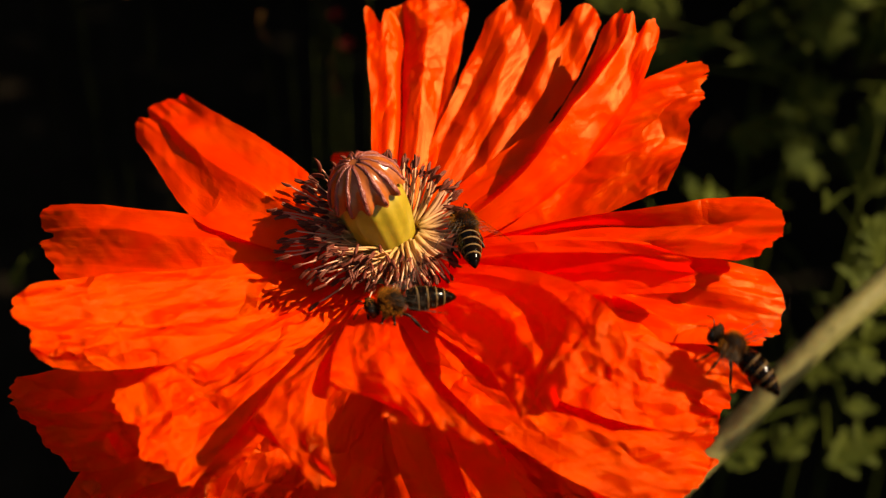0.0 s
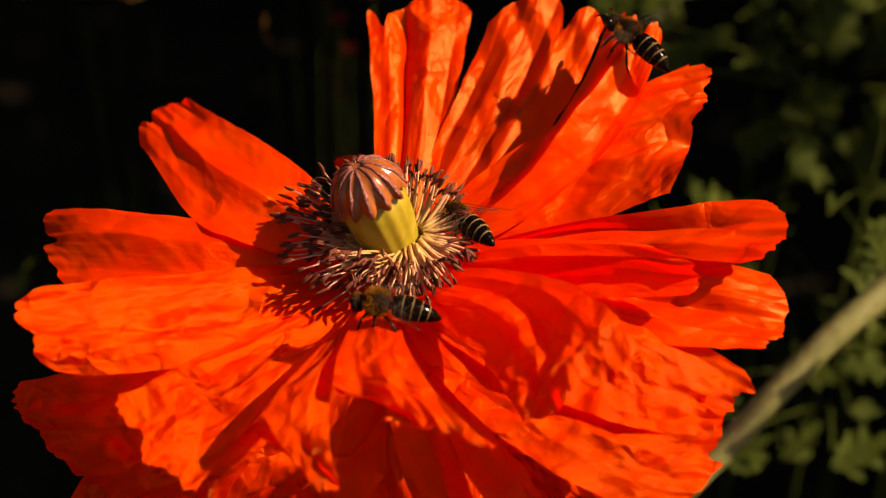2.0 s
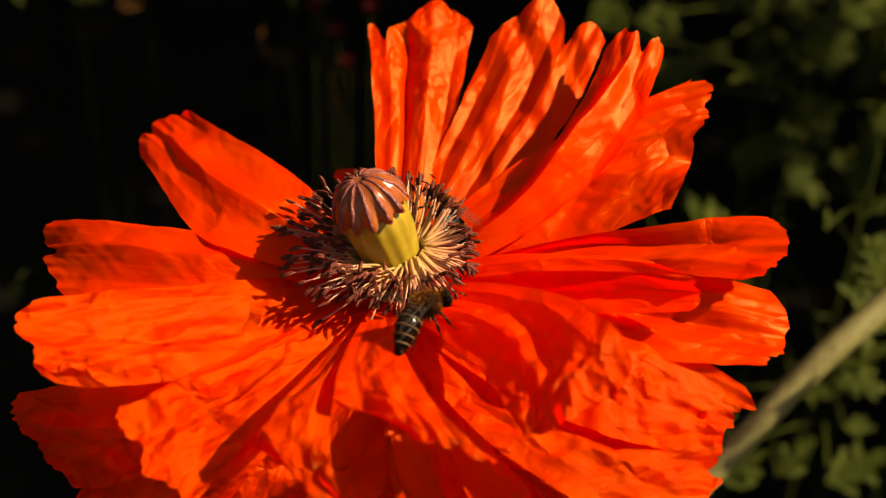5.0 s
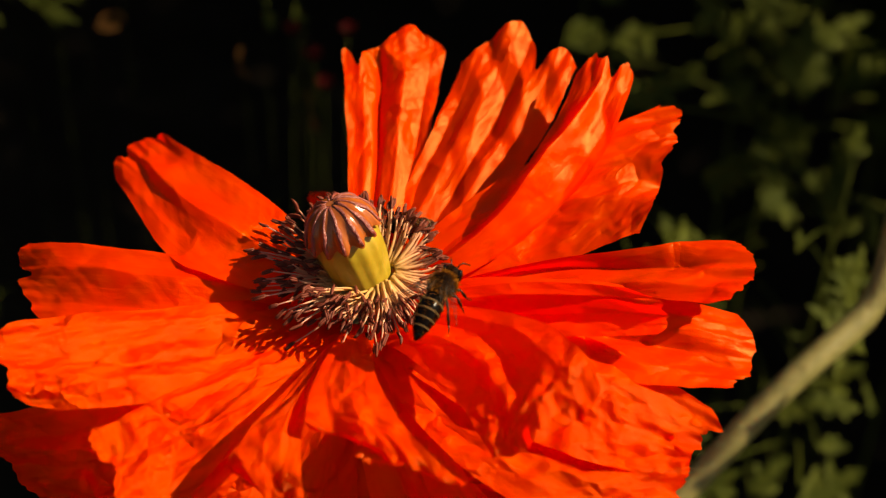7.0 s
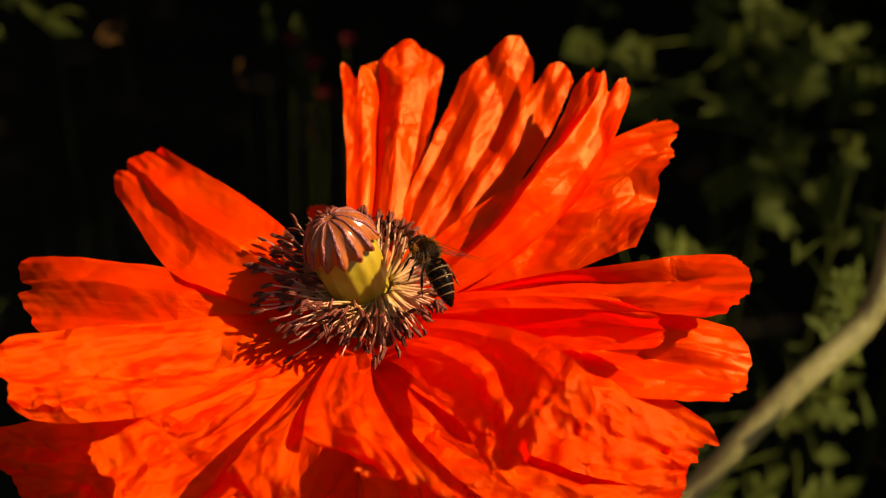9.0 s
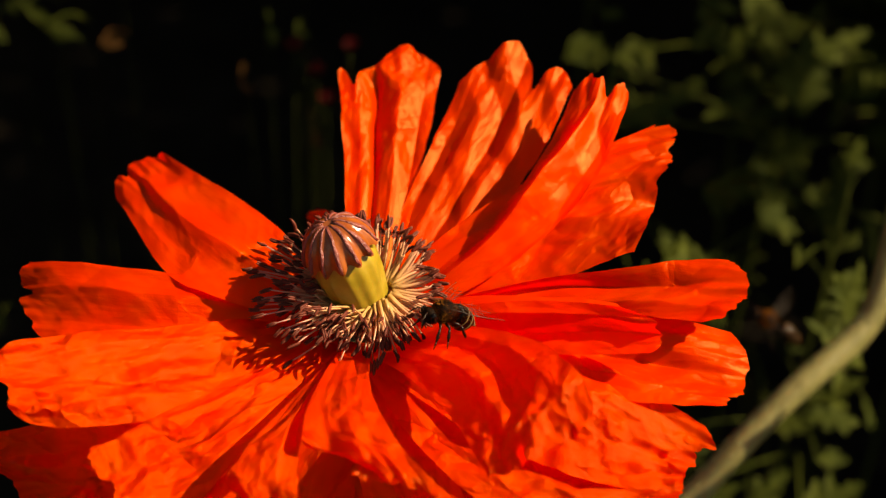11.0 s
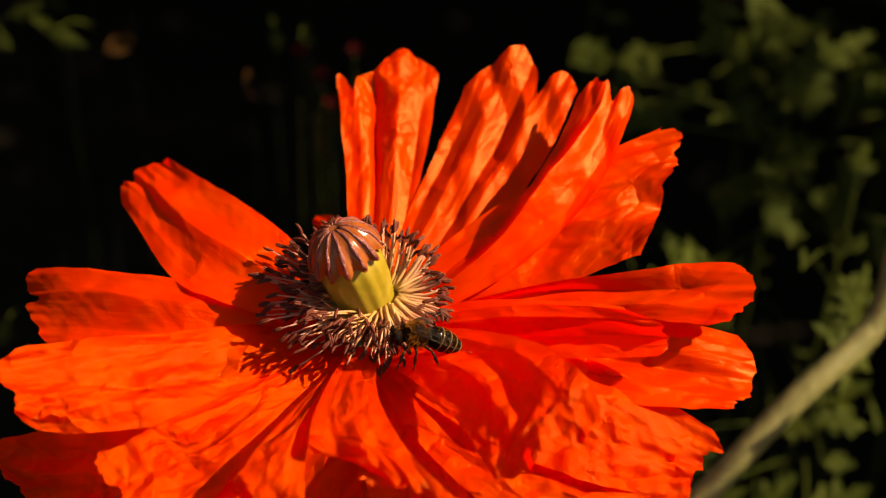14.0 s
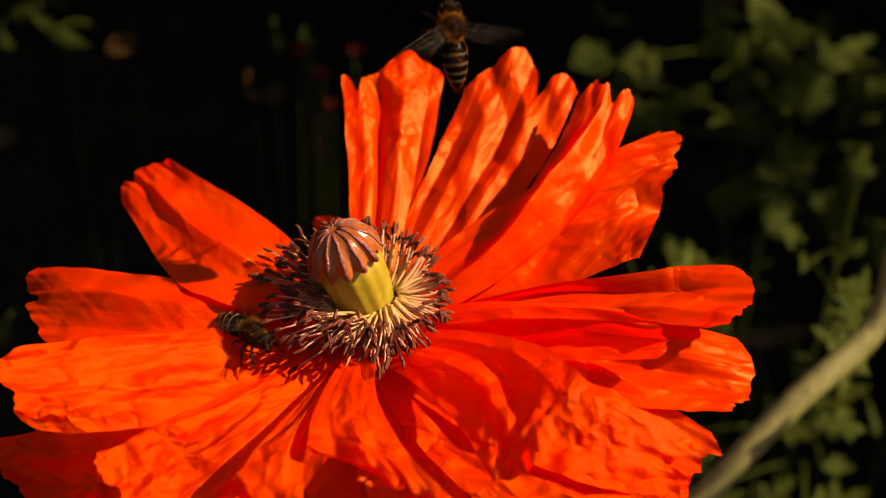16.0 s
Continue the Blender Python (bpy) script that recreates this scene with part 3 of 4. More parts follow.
def pinnate_leaf(bm, tip, length, angle, rnd):
    """A deeply cut leaf that ends at tip: lobes in pairs along a midrib, its face turned up to the light. angle: which way it points, 90 being upright."""
    way = Vector((math.cos(radians(angle)), 0.45 * math.sin(radians(angle)) + rnd.uniform(-0.3, 0.3), 0.85 * math.sin(radians(angle)))).normalized()
    face = (Vector((0.35, -0.55, 0.75)) + Vector((rnd.gauss(0, 0.25), rnd.gauss(0, 0.25), rnd.gauss(0, 0.2)))).normalized()
    side = way.cross(face).normalized()
    heel = tip - way * length
    rib = bent(heel, heel.lerp(tip, 0.5) + face * length * rnd.uniform(-0.08, 0.10), tip, 8)
    pairs = rnd.randint(3, 5)
    for q in range(pairs):
        f = 0.15 + 0.6 * q / pairs
        p = rib[int(f * 8)]
        for s in (-1, 1):
            if rnd.random() < 0.15:
                continue
            out = (way * rnd.uniform(0.5, 1.2) + side * s + face * rnd.uniform(-0.4, 0.2)).normalized()
            long = length * rnd.uniform(0.20, 0.46) * math.sin(math.pi * (0.3 + 0.55 * f))
            leaf_blade(bm, bent(p, p + out * long * 0.55 + face * long * 0.08, p + out * long, 4), long * rnd.uniform(0.20, 0.32), rnd, 3, face)
    leaf_blade(bm, rib, length * rnd.uniform(0.12, 0.2), rnd, 4, face)
    tube(bm, rib, [length * r for r in (0.022, 0.021, 0.020, 0.018, 0.016, 0.014, 0.011, 0.008, 0.004)], 5)
    return rib[0]


def leafy_plant(label, root, leaves, rnd):
    """A plant whose leaves, each (tip, length, angle, material), hang on short stalks from one slender main stem."""
    thing = tagged(new("leafy_plant"), label, "plant", "leafy plants behind the flower")
    root = Vector(root)
    thing.location = root * MM
    top = max(tip[2] - 0.4 * length for tip, length, angle, mat in leaves)
    stem = bent((0, 0, -5), (rnd.uniform(-6, 6), 5, top * 0.5), (0, 0, top), 8)
    part("stem", tube(bmesh.new(), stem, [(0.9 - 0.07 * i) * (1.0 if len(leaves) > 1 else 0.13) for i in range(9)], 6), LEAF, thing)
    for tip, length, angle, mat in leaves:
        bm = bmesh.new()
        heel = pinnate_leaf(bm, Vector(tip) - root, length, angle, rnd)
        at = Vector((0, 0, min(top, max(20, heel.z - 0.5 * Vector((heel.x, heel.y)).length))))
        tube(bm, bent(at, (at + heel) / 2 + Vector((0, 0, 3)), heel, 5), [0.35, 0.34, 0.32, 0.3, 0.28, 0.26], 5)
        part("leaf", bm, mat, thing)


# tip of each leaf in millimetres, its length, and the way it points
LEAVES_BEHIND_THE_TIPS = [(68, 150, 438, 14, 25), (78, 160, 440, 16, -70), (76, 170, 417, 12, 200), (86, 190, 431, 14, 80),
                          (60, 95, 440, 13, 60), (58, 100, 432, 9, 150), (73, 110, 422, 7, 40), (81, 130, 431, 10, 120),
                          (87, 130, 428, 14, 20), (95, 135, 420, 9, -60), (84, 130, 419, 10, -80), (91, 120, 420, 9, -30),
                          (101, 180, 436, 17, 85)]
LEAVES_ABOVE_THE_STALK = [(93, 180, 431, 15, -65), (99, 185, 422, 10, -40), (109, 190, 418, 13, 10), (120, 200, 417, 16, 70),
                          (122, 200, 424, 15, 20), (98, 180, 414, 10, 30), (87, 80, 442, 11, 110), (82, 75, 434, 12, 140),
                          (97, 95, 433, 9, 70), (100, 85, 409, 11, 30), (101, 85, 396, 10, -10), (103, 80, 383, 13, 20),
                          (74, 70, 393, 15, 15)]
LEAVES_ROUND_THE_STALK = [(66, 75, 404, 8, 60), (91, 95, 371, 10, 40), (100, 110, 371, 9, 10), (53, 200, 422, 9, 30),
                          (60, 190, 412, 9, 80), (67, 200, 420, 10, 20), (116, 170, 411, 14, 60), (111, 160, 405, 12, 80),
                          (108, 180, 404, 10, 30), (77, 120, 397, 6, 40), (101, 115, 388, 8, 60), (114, 150, 404, 11, 100)]
DIM_FAR_LEAVES = [(-72, 165, 441, 13, -25, LEAF), (-80, 170, 443, 11, -20, LEAF), (-90, 165, 440, 8, -60, LEAF),
                  (-28, 165, 439, 8, -80, LEAF), (-19, 170, 440, 6, 10, LEAF), (-89, 120, 396, 8, 70, LEAF),
                  (-65, 175, 434, 8, 0, DRY_LEAF), (-34, 165, 426, 6, -50, DRY_LEAF), (-17, 150, 421, 7, -70, DRY_LEAF),
                  (-86, 175, 445, 9, 10, LEAF)]
RED_FLECKS = [(-23, 165, 439), (-18, 165, 432), (-10, 165, 439), (-16, 170, 421)]


def make_foliage():
    rnd = random.Random(21)
    clumps = {}
    for x, y, z, length, angle in (*LEAVES_BEHIND_THE_TIPS, *LEAVES_ABOVE_THE_STALK, *LEAVES_ROUND_THE_STALK):
        key = (round(x / 45) * 45, round(y / 60) * 60)
        clumps.setdefault(key, []).append(((x, y, z), length * 1.25, angle, LEAF))
        for q in range(1 if z < 440 else 2):       # smaller leaves under and beside it
            near = (x + rnd.uniform(-0.9, 0.9) * length, y + rnd.uniform(5, 25), z - rnd.uniform(0.2, 1.0) * length)
            clumps[key].append((near, length * rnd.uniform(0.4, 0.8), angle + rnd.uniform(-70, 70), LEAF))
    for (x, y), leaves in clumps.items():
        leafy_plant("deeply cut dull green leaves growing in half shade", (x + 8, y + 55, 0), leaves, rnd)
    for x, y, z, length, angle, mat in DIM_FAR_LEAVES:
        leafy_plant("dim olive leaf on a long stalk in the shade" if mat is LEAF else "withered brown leaf on a long stalk in the shade",
                    (x - 4, y + 25, 0), [((x, y, z), length * 0.7, angle, mat)], rnd)
    # added out of view beyond the stalk, towards the sun, only to shade the stalk's foot
    leafy_plant("unseen dull green leaves added to shade the leaning stalk's foot", (168, 48, 0), [((141, 28, 508), 38, 100, LEAF), ((152, 42, 500), 36, 150, LEAF), ((134, 44, 494), 34, 60, LEAF), ((128, 36, 484), 34, 120, LEAF), ((146, 34, 518), 36, 80, LEAF), ((137, 32, 500), 34, 45, LEAF), ((150, 30, 495), 34, 135, LEAF)], rnd)
    # small red blooms far back in the shade
    for x, y, z in RED_FLECKS:
        bloom = tagged(new("small_poppy"), "small dark red poppy in the shade behind", "flower", "small poppies far back")
        bloom.location = Vector((x, y, 0)) * MM
        part("stem", tube(bmesh.new(), bent((0, 8, -5), (-4, 6, z * 0.5), (0, 0, z), 8), [0.12] * 9, 6), LEAF, bloom)
        for q in range(4):
            bm = bmesh.new()
            rows = []
            for i in range(7):
                u = i / 6
                w = 1.3 * math.sin(math.pi * (0.12 + 0.72 * u))
                rows.append([bm.verts.new((v * w, 2.5 * u * (1 + 0.08 * math.cos(5 * v)), 1.2 * u * u + 0.4 * v * v + 0.15 * math.sin(6 * v + q))) for v in (-1, -0.5, 0, 0.5, 1)])
            for a, b in zip(rows, rows[1:]):
                for k in range(4):
                    bm.faces.new((a[k], a[k + 1], b[k + 1], b[k]))
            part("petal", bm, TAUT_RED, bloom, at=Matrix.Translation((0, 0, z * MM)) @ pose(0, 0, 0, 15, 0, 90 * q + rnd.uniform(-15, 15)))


make_foliage()


def make_shading_hedge(label, low, high, leaves, seed):
    """Dense growth added out of view round the bed to keep the ground behind the flower in shade."""
    rnd = random.Random(seed)
    thing = tagged(new("hedge"), label, "hedge", "hedges round the bed")
    bm = bmesh.new()
    for q in range(leaves):
        p = Vector([rnd.uniform(a, b) for a, b in zip(low, high)])
        a = Vector((rnd.gauss(0, 1), rnd.gauss(0, 1), rnd.gauss(0, 1))).normalized()
        b = a.orthogonal().normalized()
        w, l = rnd.uniform(10, 17), rnd.uniform(24, 40)
        bm.faces.new([bm.verts.new(c) for c in (p - a * l, p + b * w + a * l * 0.1, p + a * l, p - b * w + a * l * 0.1)])
    tagged(part("leaves", bm, LEAF, thing), kind="stuff")
    for q in range(9):
        f = (q + 0.5) / 9
        x, y = low[0] + (high[0] - low[0]) * (f if high[0] - low[0] > high[1] - low[1] else 0.5), low[1] + (high[1] - low[1]) * (f if high[0] - low[0] <= high[1] - low[1] else 0.5)
        part("branch", tube(bmesh.new(), bent((x, y, -20), (x + rnd.uniform(-40, 40), y, high[2] * 0.45), (x, y + rnd.uniform(-50, 50), high[2] * 0.95), 6), [9, 8, 7, 6, 5, 4, 3], 7), STEM, thing)


# added light blockers outside the view: three against the sun, two against the sky
make_shading_hedge("unseen dense green hedge added on the sunny side to shade the bed", (300, 300, 30), (640, 1800, 1250), 24000, 5)
make_shading_hedge("unseen thin green shrub added at the near end of the hedge to dapple the leaves", (300, 125, 30), (640, 210, 1250), 240, 8)
make_shading_hedge("unseen green shrub added beside the dense hedge to shade the far leaves", (300, 210, 30), (640, 300, 1250), 150, 9)
make_shading_hedge("unseen dark green hedge added behind the flowers to block sky light", (-1100, 1300, 0), (330, 1650, 1100), 14000, 6)
make_shading_hedge("unseen dark green hedge added along the shaded edge to block sky light", (-1300, -300, 0), (-900, 1300, 1000), 8000, 7)


# ---- honeybees ----
def leg_mesh(hip, knee, ankle, toe):
    bm = bmesh.new()
    tube(bm, bent(hip, (Vector(hip) + Vector(knee)) / 2 + Vector((0, 0, 0.1)), knee, 3), [0.16, 0.24, 0.22, 0.14], 7)
    tube(bm, bent(knee, (Vector(knee) + Vector(ankle)) / 2, ankle, 3), [0.13, 0.2, 0.25, 0.14], 7)
    tube(bm, bent(ankle, (Vector(ankle) + Vector(toe)) / 2 + Vector((0, 0, -0.1)), toe, 3), [0.12, 0.11, 0.09, 0.05], 6)
    return bm


def wing_mesh(length, width, side, sweep):
    """A membrane with its hinge at the origin, lying along -x and out to its side."""
    bm = bmesh.new()
    n = 14
    top, low = [], []
    for i in range(n + 1):
        u = i / n
        w = width * (0.18 + 0.82 * math.sin(math.pi * min(1, u * 0.86 + 0.07)) ** 0.7) if i < n else width * 0.3
        lead = 0.25 * math.sin(math.pi * u)
        top.append(bm.verts.new((-u * length, side * (lead + u * sweep), 0.05 * math.sin(9 * u))))
        low.append(bm.verts.new((-u * length * 0.96, side * (lead + u * sweep - w), -0.06 * math.sin(7 * u))))
    for i in range(n):
        bm.faces.new((top[i], top[i + 1], low[i + 1], low[i]))
    return bm, [v.co.copy() for v in top], [v.co.copy() for v in low]


def make_bee(label, seed):
    rnd = random.Random(seed)
    bee = tagged(new("honeybee"), label, "bee", "honeybees at the poppy")
    bm = ball(bmesh.new(), (0, 0, 0), (2.0, 1.85, 1.75), 20)
    thorax = part("thorax", bm, THORAX, bee, "brown furry thorax")
    bm = bmesh.new()
    for q in range(2200):
        d = Vector((rnd.gauss(0, 1), rnd.gauss(0, 1), rnd.gauss(0, 1))).normalized()
        a = Vector((d.x * 1.95, d.y * 1.8, d.z * 1.7))
        b = a + (d + Vector((rnd.gauss(0, 0.35), rnd.gauss(0, 0.35), rnd.gauss(0, 0.35)))) * rnd.uniform(0.35, 0.75)
        s = d.orthogonal().normalized() * 0.035
        bm.faces.new([bm.verts.new(c) for c in (a - s, a + s, b)])
    tagged(part("fur", bm, FUZZ, thorax, "short tawny fur"), kind="stuff")
    tilt = Matrix.Rotation(radians(25), 4, "Y")
    head = part("head", ball(bmesh.new(), (2.75, 0, -0.35), (0.95, 1.45, 1.4), 18, tilt), THORAX, bee, "dark head")
    for s in (-1, 1):
        part("eye", ball(bmesh.new(), (2.85, s * 1.15, -0.2), (0.62, 0.5, 1.0), 14, tilt), EYE, head, "glossy black compound eye")
        part("antenna", tube(bmesh.new(), [(3.5, s * 0.35, 0.1), (4.1, s * 0.7, 0.75), (4.5, s * 0.95, 0.7), (5.2, s * 1.3, 0.1), (5.6, s * 1.5, -0.4)], [0.1, 0.09, 0.11, 0.11, 0.08], 6), LEG, head)
    part("mouthparts", tube(bmesh.new(), [(3.2, 0, -1.2), (3.5, 0, -1.9), (3.4, 0, -2.5)], [0.35, 0.22, 0.1], 8), LEG, head)
    part("waist", tube(bmesh.new(), [(-1.6, 0, -0.2), (-2.1, 0, -0.25), (-2.6, 0, -0.2)], [0.7, 0.5, 0.8], 12), CHITIN, bee)
    # abdomen: overlapping rings, each with a pale hair band at its front edge
    def girth(x):
        u = (-2.2 - x) / 7.0
        return 1.86 * max(0.0, math.sin(math.pi * (0.16 + 0.84 * u) ** 0.80)) ** 0.62 * (1 - 0.12 * u)
    drop = lambda x: -0.25 - 0.028 * (x + 2.2) ** 2
    edges = [-2.3, -3.6, -4.9, -6.1, -7.2, -8.2, -9.15]
    joint = Vector((-1.9, 0, -0.2))      # the abdomen swings on the waist
    for q, (a, b) in enumerate(zip(edges, edges[1:])):
        xs = [a + (b - a) * i / 5 for i in range(6)]
        ring = tube(bmesh.new(), [Vector((x, 0, drop(x))) - joint for x in xs], [max(0.06, girth(x) * (0.96 + 0.04 * i / 5)) for i, x in enumerate(xs)], 20)
        if not q:
            abdomen = part("abdomen", ring, CHITIN, bee, "glossy black abdomen with pale bands", Matrix.Translation(joint * MM))
            continue
        part("abdomen_ring", ring, CHITIN, abdomen)
        if q < 5:
            xs = [a + 0.02, a - 0.06, a - 0.14]
            part("hair_band", tube(bmesh.new(), [Vector((x, 0, drop(x))) - joint for x in xs], [girth(x) * 1.012 + 0.025 for x in xs], 20), BAND, abdomen, "pale yellowish hair band" if q == 1 else "")
    bm = bmesh.new()
    for q in range(220):
        x, a = rnd.uniform(-8.6, -2.5), rnd.uniform(0, 2 * math.pi)
        r = girth(x)
        out = Vector((-0.25, math.cos(a), math.sin(a)))
        p = Vector((x, r * math.cos(a), drop(x) + r * math.sin(a))) - joint
        tip = p + (out * 0.16 + Vector((-0.34, rnd.gauss(0, 0.06), rnd.gauss(0, 0.06)))) * rnd.uniform(0.6, 1.2)
        s = Vector((0, -math.sin(a), math.cos(a))) * 0.022
        bm.faces.new([bm.verts.new(c) for c in (p - s, p + s, tip)])
    tagged(part("abdomen_hair", bm, FUZZ, abdomen, "sparse short brown hair"), kind="stuff")
    bm = bmesh.new()
    for q in range(350):
        d = Vector((rnd.uniform(-0.6, 1), rnd.gauss(0, 0.9), rnd.gauss(0.3, 0.9))).normalized()
        p = Vector((2.75 + d.x * 0.9, d.y * 1.1, -0.35 + d.z * 1.35))
        s = d.orthogonal().normalized() * 0.025
        bm.faces.new([bm.verts.new(c) for c in (p - s, p + s, p + d * rnd.uniform(0.2, 0.5))])
    tagged(part("head_hair", bm, FUZZ, head, "sparse short brown hair"), kind="stuff")
    hips = [(1.0, 0.9, -1.3), (0.0, 1.1, -1.45), (-1.0, 1.0, -1.35)]
    for s in (-1, 1):
        for q, (hx, hy, hz) in enumerate(hips):
            out = (1.3, 0.2, -2.4)[q]
            j = rnd.uniform(-0.3, 0.3)
            leg = leg_mesh((hx, s * hy, hz), (hx + out * 0.55 + j, s * (hy + 1.1), hz - 0.2), (hx + out + j, s * (hy + 1.7), hz - 2.0), (hx + out * 1.45, s * (hy + 2.1), hz - 3.0))
            part("leg", leg, LEG, bee, "" if q or s > 0 else "thin dark jointed leg")
    wings = []
    for s in (-1, 1):
        for nm, length, width, hinge in (("forewing", 8.6, 2.9, (0.5, s * 1.3, 1.25)), ("hindwing", 6.0, 2.1, (-0.4, s * 1.25, 1.05))):
            bm, top, low = wing_mesh(length, width, s, 1.2)
            wing = part(nm, bm, WING, bee, "clear veined wing", Matrix.Translation(Vector(hinge) * MM))
            bm = tube(bmesh.new(), top, [0.035] * len(top), 5)
            mid = [t.lerp(l, 0.45) for t, l in zip(top, low)]
            tube(bm, mid[:12], [0.03] * 12, 4)
            tube(bm, [t.lerp(l, 0.75) for t, l in zip(top, low)][:9], [0.025] * 9, 4)
            for i in (4, 7, 9):
                tube(bm, [top[i], mid[i - 1], low[i]], [0.025, 0.025, 0.02], 4)
            part("vein", bm, VEIN, wing)
            wings.append((wing, s, Vector(hinge) * MM))
    bee.scale = (0.87, 0.87, 0.87)
    return bee, wings, abdomen


forager, forager_wings, forager_abdomen = make_bee("brown honeybee with pale abdomen bands among the stamens", 1)
climber, climber_wings, climber_abdomen = make_bee("dark honeybee half buried in the stamens", 2)
flyer, flyer_wings, flyer_abdomen = make_bee("dark honeybee in flight with spread wings", 3)


def ridden(head, tail, hidden=False):
    """The pose of a bee whose head and tail are at these points over the flower, in millimetres. hidden: its head is buried, and the tail alone counts."""
    head, tail = Vector(head), Vector(tail)
    x = (head - tail).normalized()
    y = Vector((0, 0, 1)).cross(x).normalized()
    z = x.cross(y)
    m = Matrix((x, y, z)).transposed().to_4x4()
    at = (tail + x * 8.0 if hidden else (head + tail) / 2 + x * 2.4) + HEAD
    return Matrix.Translation(at * MM) @ m


def beat(wings, spans):
    """Wings fold over the back at rest, and beat up and down in the spans of flight."""
    for wing, s, hinge in wings:
        rest = Matrix.Translation(hinge) @ pose(0, 0, 0, -14 * s, 0, -22 * s)
        rows = [(0.0, rest), (16.0, rest)]
        inside = [q / FPS for q in range(16 * FPS + 1) if any(a <= q / FPS <= b for a, b in spans)]
        for t in inside:
            swing = 38 if round(t * FPS) % 2 else -20
            rows = [r for r in rows if abs(r[0] - t) > 1e-4]
            rows.append((t, Matrix.Translation(hinge) @ pose(0, 0, 0, 0, 0, -62 * s) @ pose(0, 0, 0, 0, -swing, 0)))
        for a, b in spans:
            for t in (a - 0.1, b + 0.1):
                if 0 < t < 16:
                    rows.append((t, rest))
        walk(wing, sorted(rows, key=lambda r: r[0]))


FORAGER = [
    (0, -2.0, -17.0, 6.0, 8.0, -15.0, 7.0),
    (0.5, -4.0, -15.0, 6.0, 8.0, -16.0, 7.0),
    (1, -4.0, -15.0, 6.0, 8.0, -17.0, 7.0),
    (1.5, -5.0, -17.0, 6.0, 7.0, -17.0, 7.0),
    (2, -5.0, -16.0, 7.0, 7.0, -18.0, 7.0),
    (2.5, -6.0, -17.0, 6.0, 6.0, -20.0, 6.0),
    (2.75, -3.0, -21.0, 6.0, 1.0, -17.0, 7.0),
    (3, -0.0, -23.0, 8.0, -7.0, -15.0, 5.0),
    (3.2, 0.0, -23.0, 8.0, -6.0, -15.0, 5.0),
    (4.2, 3.0, -16.0, 7.0, -4.0, -20.0, 6.0),
    (5.3, 7.7, -13.9, 9.0, -2.5, -18.2, 7.0),
    (5.5, 8.0, -13.5, 9.0, -3.0, -17.2, 7.0),
    (6, 10.0, -14.9, 9.0, -0.1, -11.5, 7.0),
    (6.5, 10.3, -11.1, 12.0, 4.4, -20.6, 11.0),
    (7, 11.4, -10.3, 13.0, 6.3, -20.2, 12.0),
    (7.5, 11.8, -6.5, 15.2, 8.5, -16.3, 11.0),
    (8, 11.2, -5.0, 16.0, 8.1, -14.5, 11.0),
    (8.5, 8.8, -0.8, 12.7, 11.5, -11.7, 13.0),
    (9, 6.8, 0.3, 11.4, 12.0, -9.6, 12.0),
    (9.2, 8.0, -7.0, 12.0, 13.0, 5.0, 8.0),
    (10.2, 9.0, -7.0, 9.0, 15.0, -4.0, 8.0),
    (11.3, 9.0, -11.0, 9.0, 16.0, -5.0, 5.0),
    (11.5, 8.0, -11.0, 9.0, 16.0, -5.0, 5.0),
    (12, 7.0, -10.0, 9.0, 15.0, -6.0, 5.0),
    (12.5, 7.0, -11.0, 9.0, 15.0, -7.0, 5.0),
    (13, 6.8, -9.9, 9.0, 15.2, -8.6, 5.0),
    (13.5, 6.0, -11.0, 9.0, 15.0, -7.0, 5.0),
    (14, 3.9, -11.4, 7.0, 13.2, -8.9, 5.0),
    (14.25, 6.0, -10.0, 9.0, 16.0, -13.0, 7.0),
    (14.5, 8.3, -9.3, 12.0, 16.5, -13.2, 7.0),
    (14.7, 10.0, -8.0, 13.0, 17.0, -15.0, 8.0),
    (14.9, 11.0, -6.0, 14.0, 16.0, -14.0, 9.0),
    (15, 11.5, -5.2, 16.0, 16.4, -10.8, 11.0),
    (15.2, 13.0, -2.0, 20.0, 17.0, -7.0, 14.0),
    (15.5, 13.5, 0.7, 27.0, 15.0, -2.8, 20.0),
    (15.7, 12.0, 4.0, 35.0, 14.0, -0.0, 28.0),
    (16, 10.4, 8.1, 42.0, 11.6, 4.2, 35.0),
]
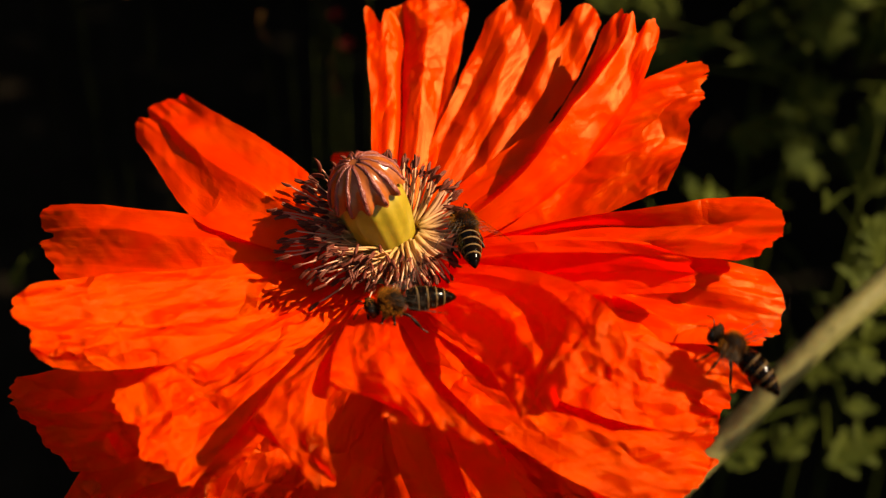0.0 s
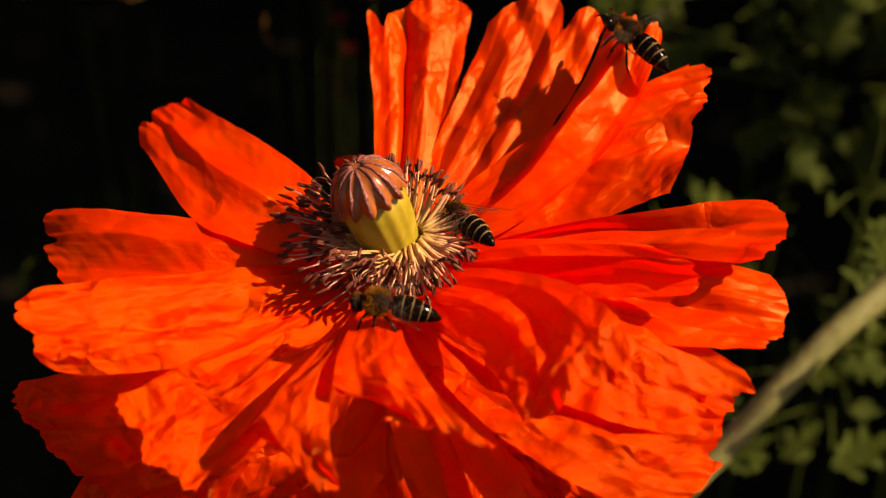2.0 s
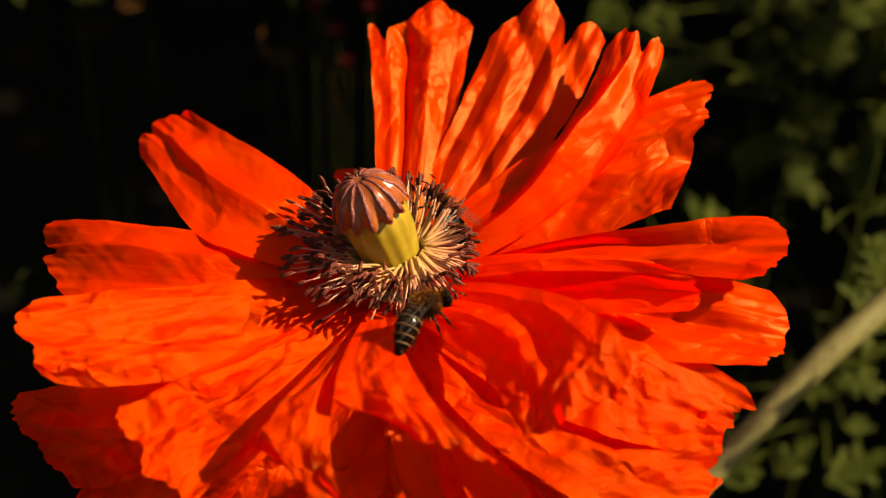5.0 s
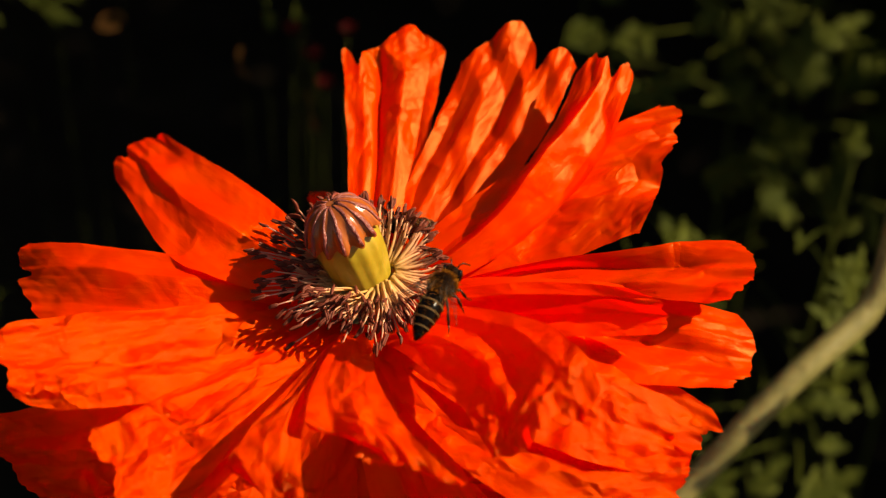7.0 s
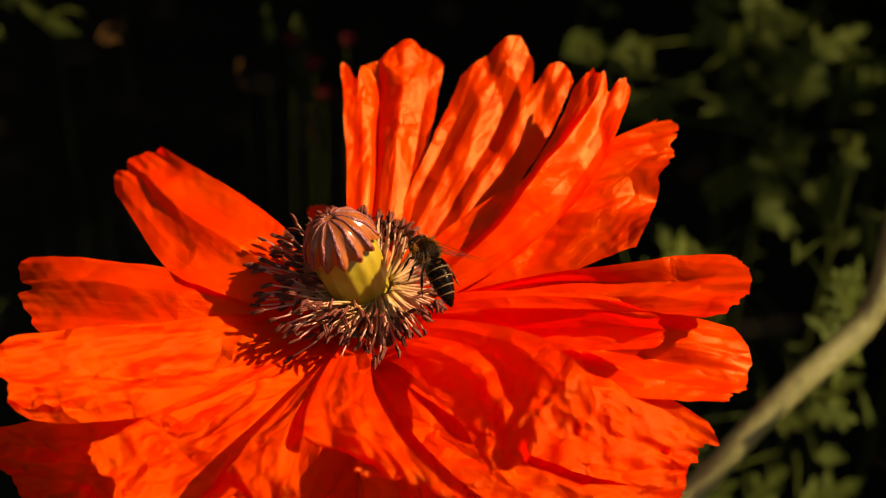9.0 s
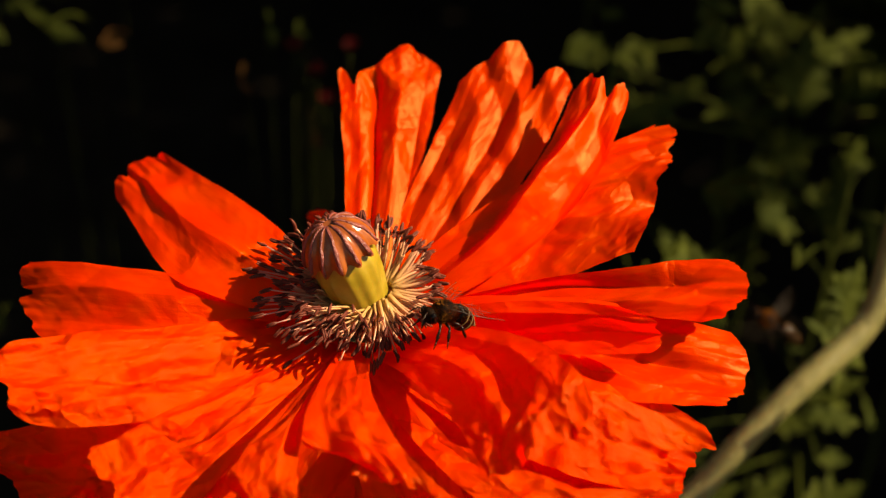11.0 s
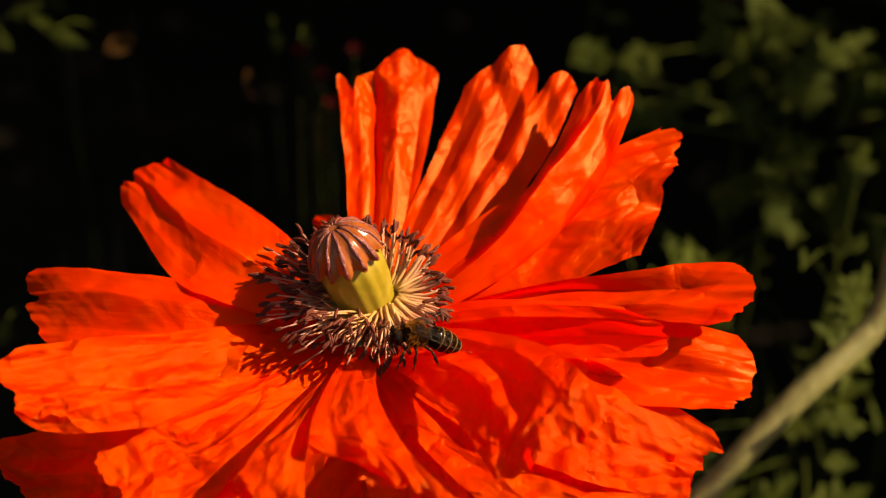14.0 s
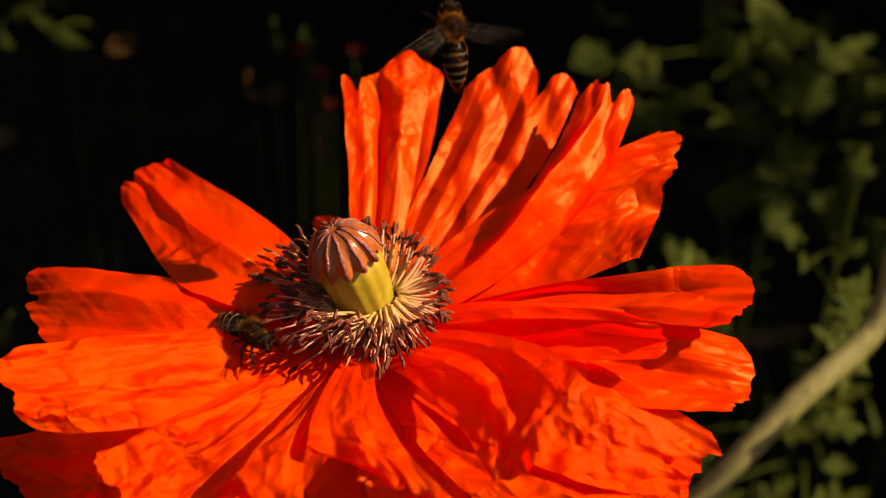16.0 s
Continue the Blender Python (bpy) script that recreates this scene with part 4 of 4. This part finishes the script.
CLIMBER = [
    (0, 8.0, 10.0, 4.0, 11.0, -8.0, 6.0),
    (0.5, 8.0, 8.0, 4.0, 12.0, -6.0, 6.0),
    (1, 6.0, 7.0, 4.0, 14.0, -2.0, 6.0),
    (1.5, 6.0, 7.0, 4.0, 14.0, -2.0, 6.0),
    (2, 6.0, 6.0, 4.0, 13.0, -3.0, 6.0),
    (2.5, 6.0, 6.0, 3.0, 13.0, 2.0, 6.0),
    (3, 6.0, 7.0, 3.0, 13.0, -3.0, 6.0),
    (3.2, 7.0, 6.0, 3.0, 14.0, -2.0, 6.0),
    (4.2, 7.0, 11.0, 3.0, 11.0, -1.0, 6.0),
    (5.3, 6.0, 6.5, 6.5, 9.0, 4.5, 1.5),
    (5.5, 7.0, 7.5, 6.5, 10.0, 3.5, 1.5),
    (6, 6.0, 8.0, 6.0, 11.0, 11.0, 2.0),
    (6.5, 5.0, 9.0, 4.0, 9.0, 13.0, 1.0),
    (7, 5.0, 10.0, 4.0, 9.0, 13.0, 1.0),
    (7.5, 5.0, 10.0, 4.0, 10.0, 13.0, 1.0),
    (8, 4.0, 9.0, 4.0, 8.0, 13.0, 2.0),
    (8.5, 3.0, 9.0, 5.0, 8.0, 11.0, 3.0),
    (9, 4.0, 13.0, 3.0, 8.0, 15.0, 0.0),
    (9.2, 8.0, 7.0, 10.0, 13.0, 10.0, 6.0),
    (10, 1.0, 17.0, 1.0, 7.0, 18.0, 1.0),
    (11.3, -7.0, 11.0, 0.0, -1.0, 14.0, 0.0),
    (12.5, -8.0, 11.0, 0.0, -2.0, 14.0, 0.0),
    (13.5, -14.0, 8.0, 1.0, -7.0, 11.0, 0.0),
    (14, -15.0, 4.0, 2.0, -9.0, 6.0, 1.0),
    (14.5, -16.0, -2.0, 2.0, -9.0, 1.0, 1.0),
    (14.9, -16.0, -1.0, 2.0, -9.0, 1.0, 1.0),
    (15, -16.0, -0.0, 2.0, -9.0, 1.0, 1.0),
    (15.5, -17.0, -2.0, 2.0, -10.0, -1.0, 1.0),
    (16, -14.0, -7.0, 3.0, -19.0, -2.0, 2.0),
]
FLYER = [
    (0, 40.0, -18.8, 3.5, 47.0, -25.1, 0.7),
    (0.2, 40.2, -13.4, 5.5, 46.7, -20.3, 5.0),
    (0.4, 40.4, -8.3, 8.6, 46.5, -15.5, 7.8),
    (0.6, 40.8, -3.2, 10.1, 46.0, -10.7, 9.0),
    (0.8, 40.1, 2.0, 13.3, 46.3, -4.4, 11.8),
    (1, 40.7, 6.2, 13.7, 47.0, -0.2, 12.1),
    (1.2, 43.2, 12.4, 16.5, 49.0, 5.1, 15.6),
    (1.4, 43.4, 15.7, 19.1, 50.3, 10.5, 19.1),
    (1.5, 42.2, 17.4, 21.2, 50.6, 11.1, 19.8),
    (1.6, 41.7, 19.5, 21.9, 48.5, 12.8, 20.1),
    (1.8, 34.8, 22.9, 22.5, 41.5, 15.4, 19.8),
    (2, 29.8, 24.4, 20.8, 36.1, 17.7, 19.0),
    (2.1, 23.3, 26.3, 22.9, 29.5, 19.4, 20.9),
    (2.2, 2.6, 28.1, 25.1, 6.9, 21.4, 23.3),
    (2.3, -0.8, 30.2, 27.5, 3.8, 23.6, 25.8),
    (2.6, -15.5, 42.4, 37.8, -10.2, 40.0, 34.8),
    (3, -31.1, 54.8, 46.8, -24.8, 53.8, 45.6),
    (6, 22.3, 152.9, 60.2, 32.6, 151.5, 58.7),
    (10, 92.0, 135.5, -4.5, 92.1, 128.4, -13.3),
    (10.9, 74.6, 66.9, -58.1, 81.0, 64.3, -61.4),
    (11.3, 61.1, 63.9, -45.9, 69.5, 62.5, -47.6),
    (11.5, 59.8, 66.7, -42.4, 67.8, 63.0, -42.1),
    (11.7, 59.5, 70.8, -37.2, 67.0, 65.4, -39.1),
    (12, 59.5, 75.2, -31.8, 65.8, 68.7, -31.8),
    (12.3, 60.5, 81.0, -24.4, 66.4, 74.6, -24.4),
    (12.5, 60.3, 84.8, -19.7, 67.1, 76.7, -21.8),
    (12.8, 61.1, 85.7, -15.2, 67.6, 78.8, -17.4),
    (13, 61.3, 84.9, -11.3, 69.0, 77.7, -12.4),
    (13.3, 58.2, 82.7, -6.6, 65.9, 76.7, -7.6),
    (13.5, 48.1, 80.4, -1.9, 56.5, 73.1, -2.9),
    (13.7, 38.2, 78.6, 4.0, 43.5, 71.2, 2.7),
    (13.9, 28.9, 83.0, 9.6, 35.1, 75.6, 8.3),
    (14.5, 2.2, 95.8, 26.3, 9.9, 94.0, 24.1),
    (16, -40.0, 133.9, 41.7, -31.8, 133.9, 41.8),
]


def motions():
    for bee, rows in ((forager, FORAGER), (climber, CLIMBER), (flyer, FLYER)):
        walk(bee, [(t, ridden(p[:3], p[3:], bee is climber and t < 4)) for t, *p in rows])
    # the upright petal at the back sways in the wind
    walk(swaying, [(t, AT_HEAD @ pose(0, 0, 0, 0, 0, a)) for t, a in ((0, 0), (9, 0), (11.3, 0.6), (12.5, 1.0), (13.5, 1.4), (14.5, 2.3), (15.2, 1.6), (16, 1.0))])
    # the forager's abdomen droops while it clings to the stamens, and straightens for take-off
    joint = forager_abdomen.matrix_basis.translation.copy()
    walk(forager_abdomen, [(t, Matrix.Translation(joint) @ pose(0, 0, 0, 0, -a, c)) for t, a, c in ((0, 0, 0), (2.5, 5, 0), (3.1, 15, 0), (4.2, 10, 20), (5.3, 8, 48), (5.5, 8, 50), (6, 8, 58), (6.5, 8, 14), (7.5, 10, 0), (9.0, 30, 0), (11.3, 30, 0), (13.5, 30, 0), (14.0, 18, 0), (14.5, 4, 0), (16, 0, 0))])
    beat(forager_wings, [(14.6, 16.0)])
    beat(climber_wings, [])
    beat(flyer_wings, [(0.0, 3.0), (10.5, 14.5)])


motions()
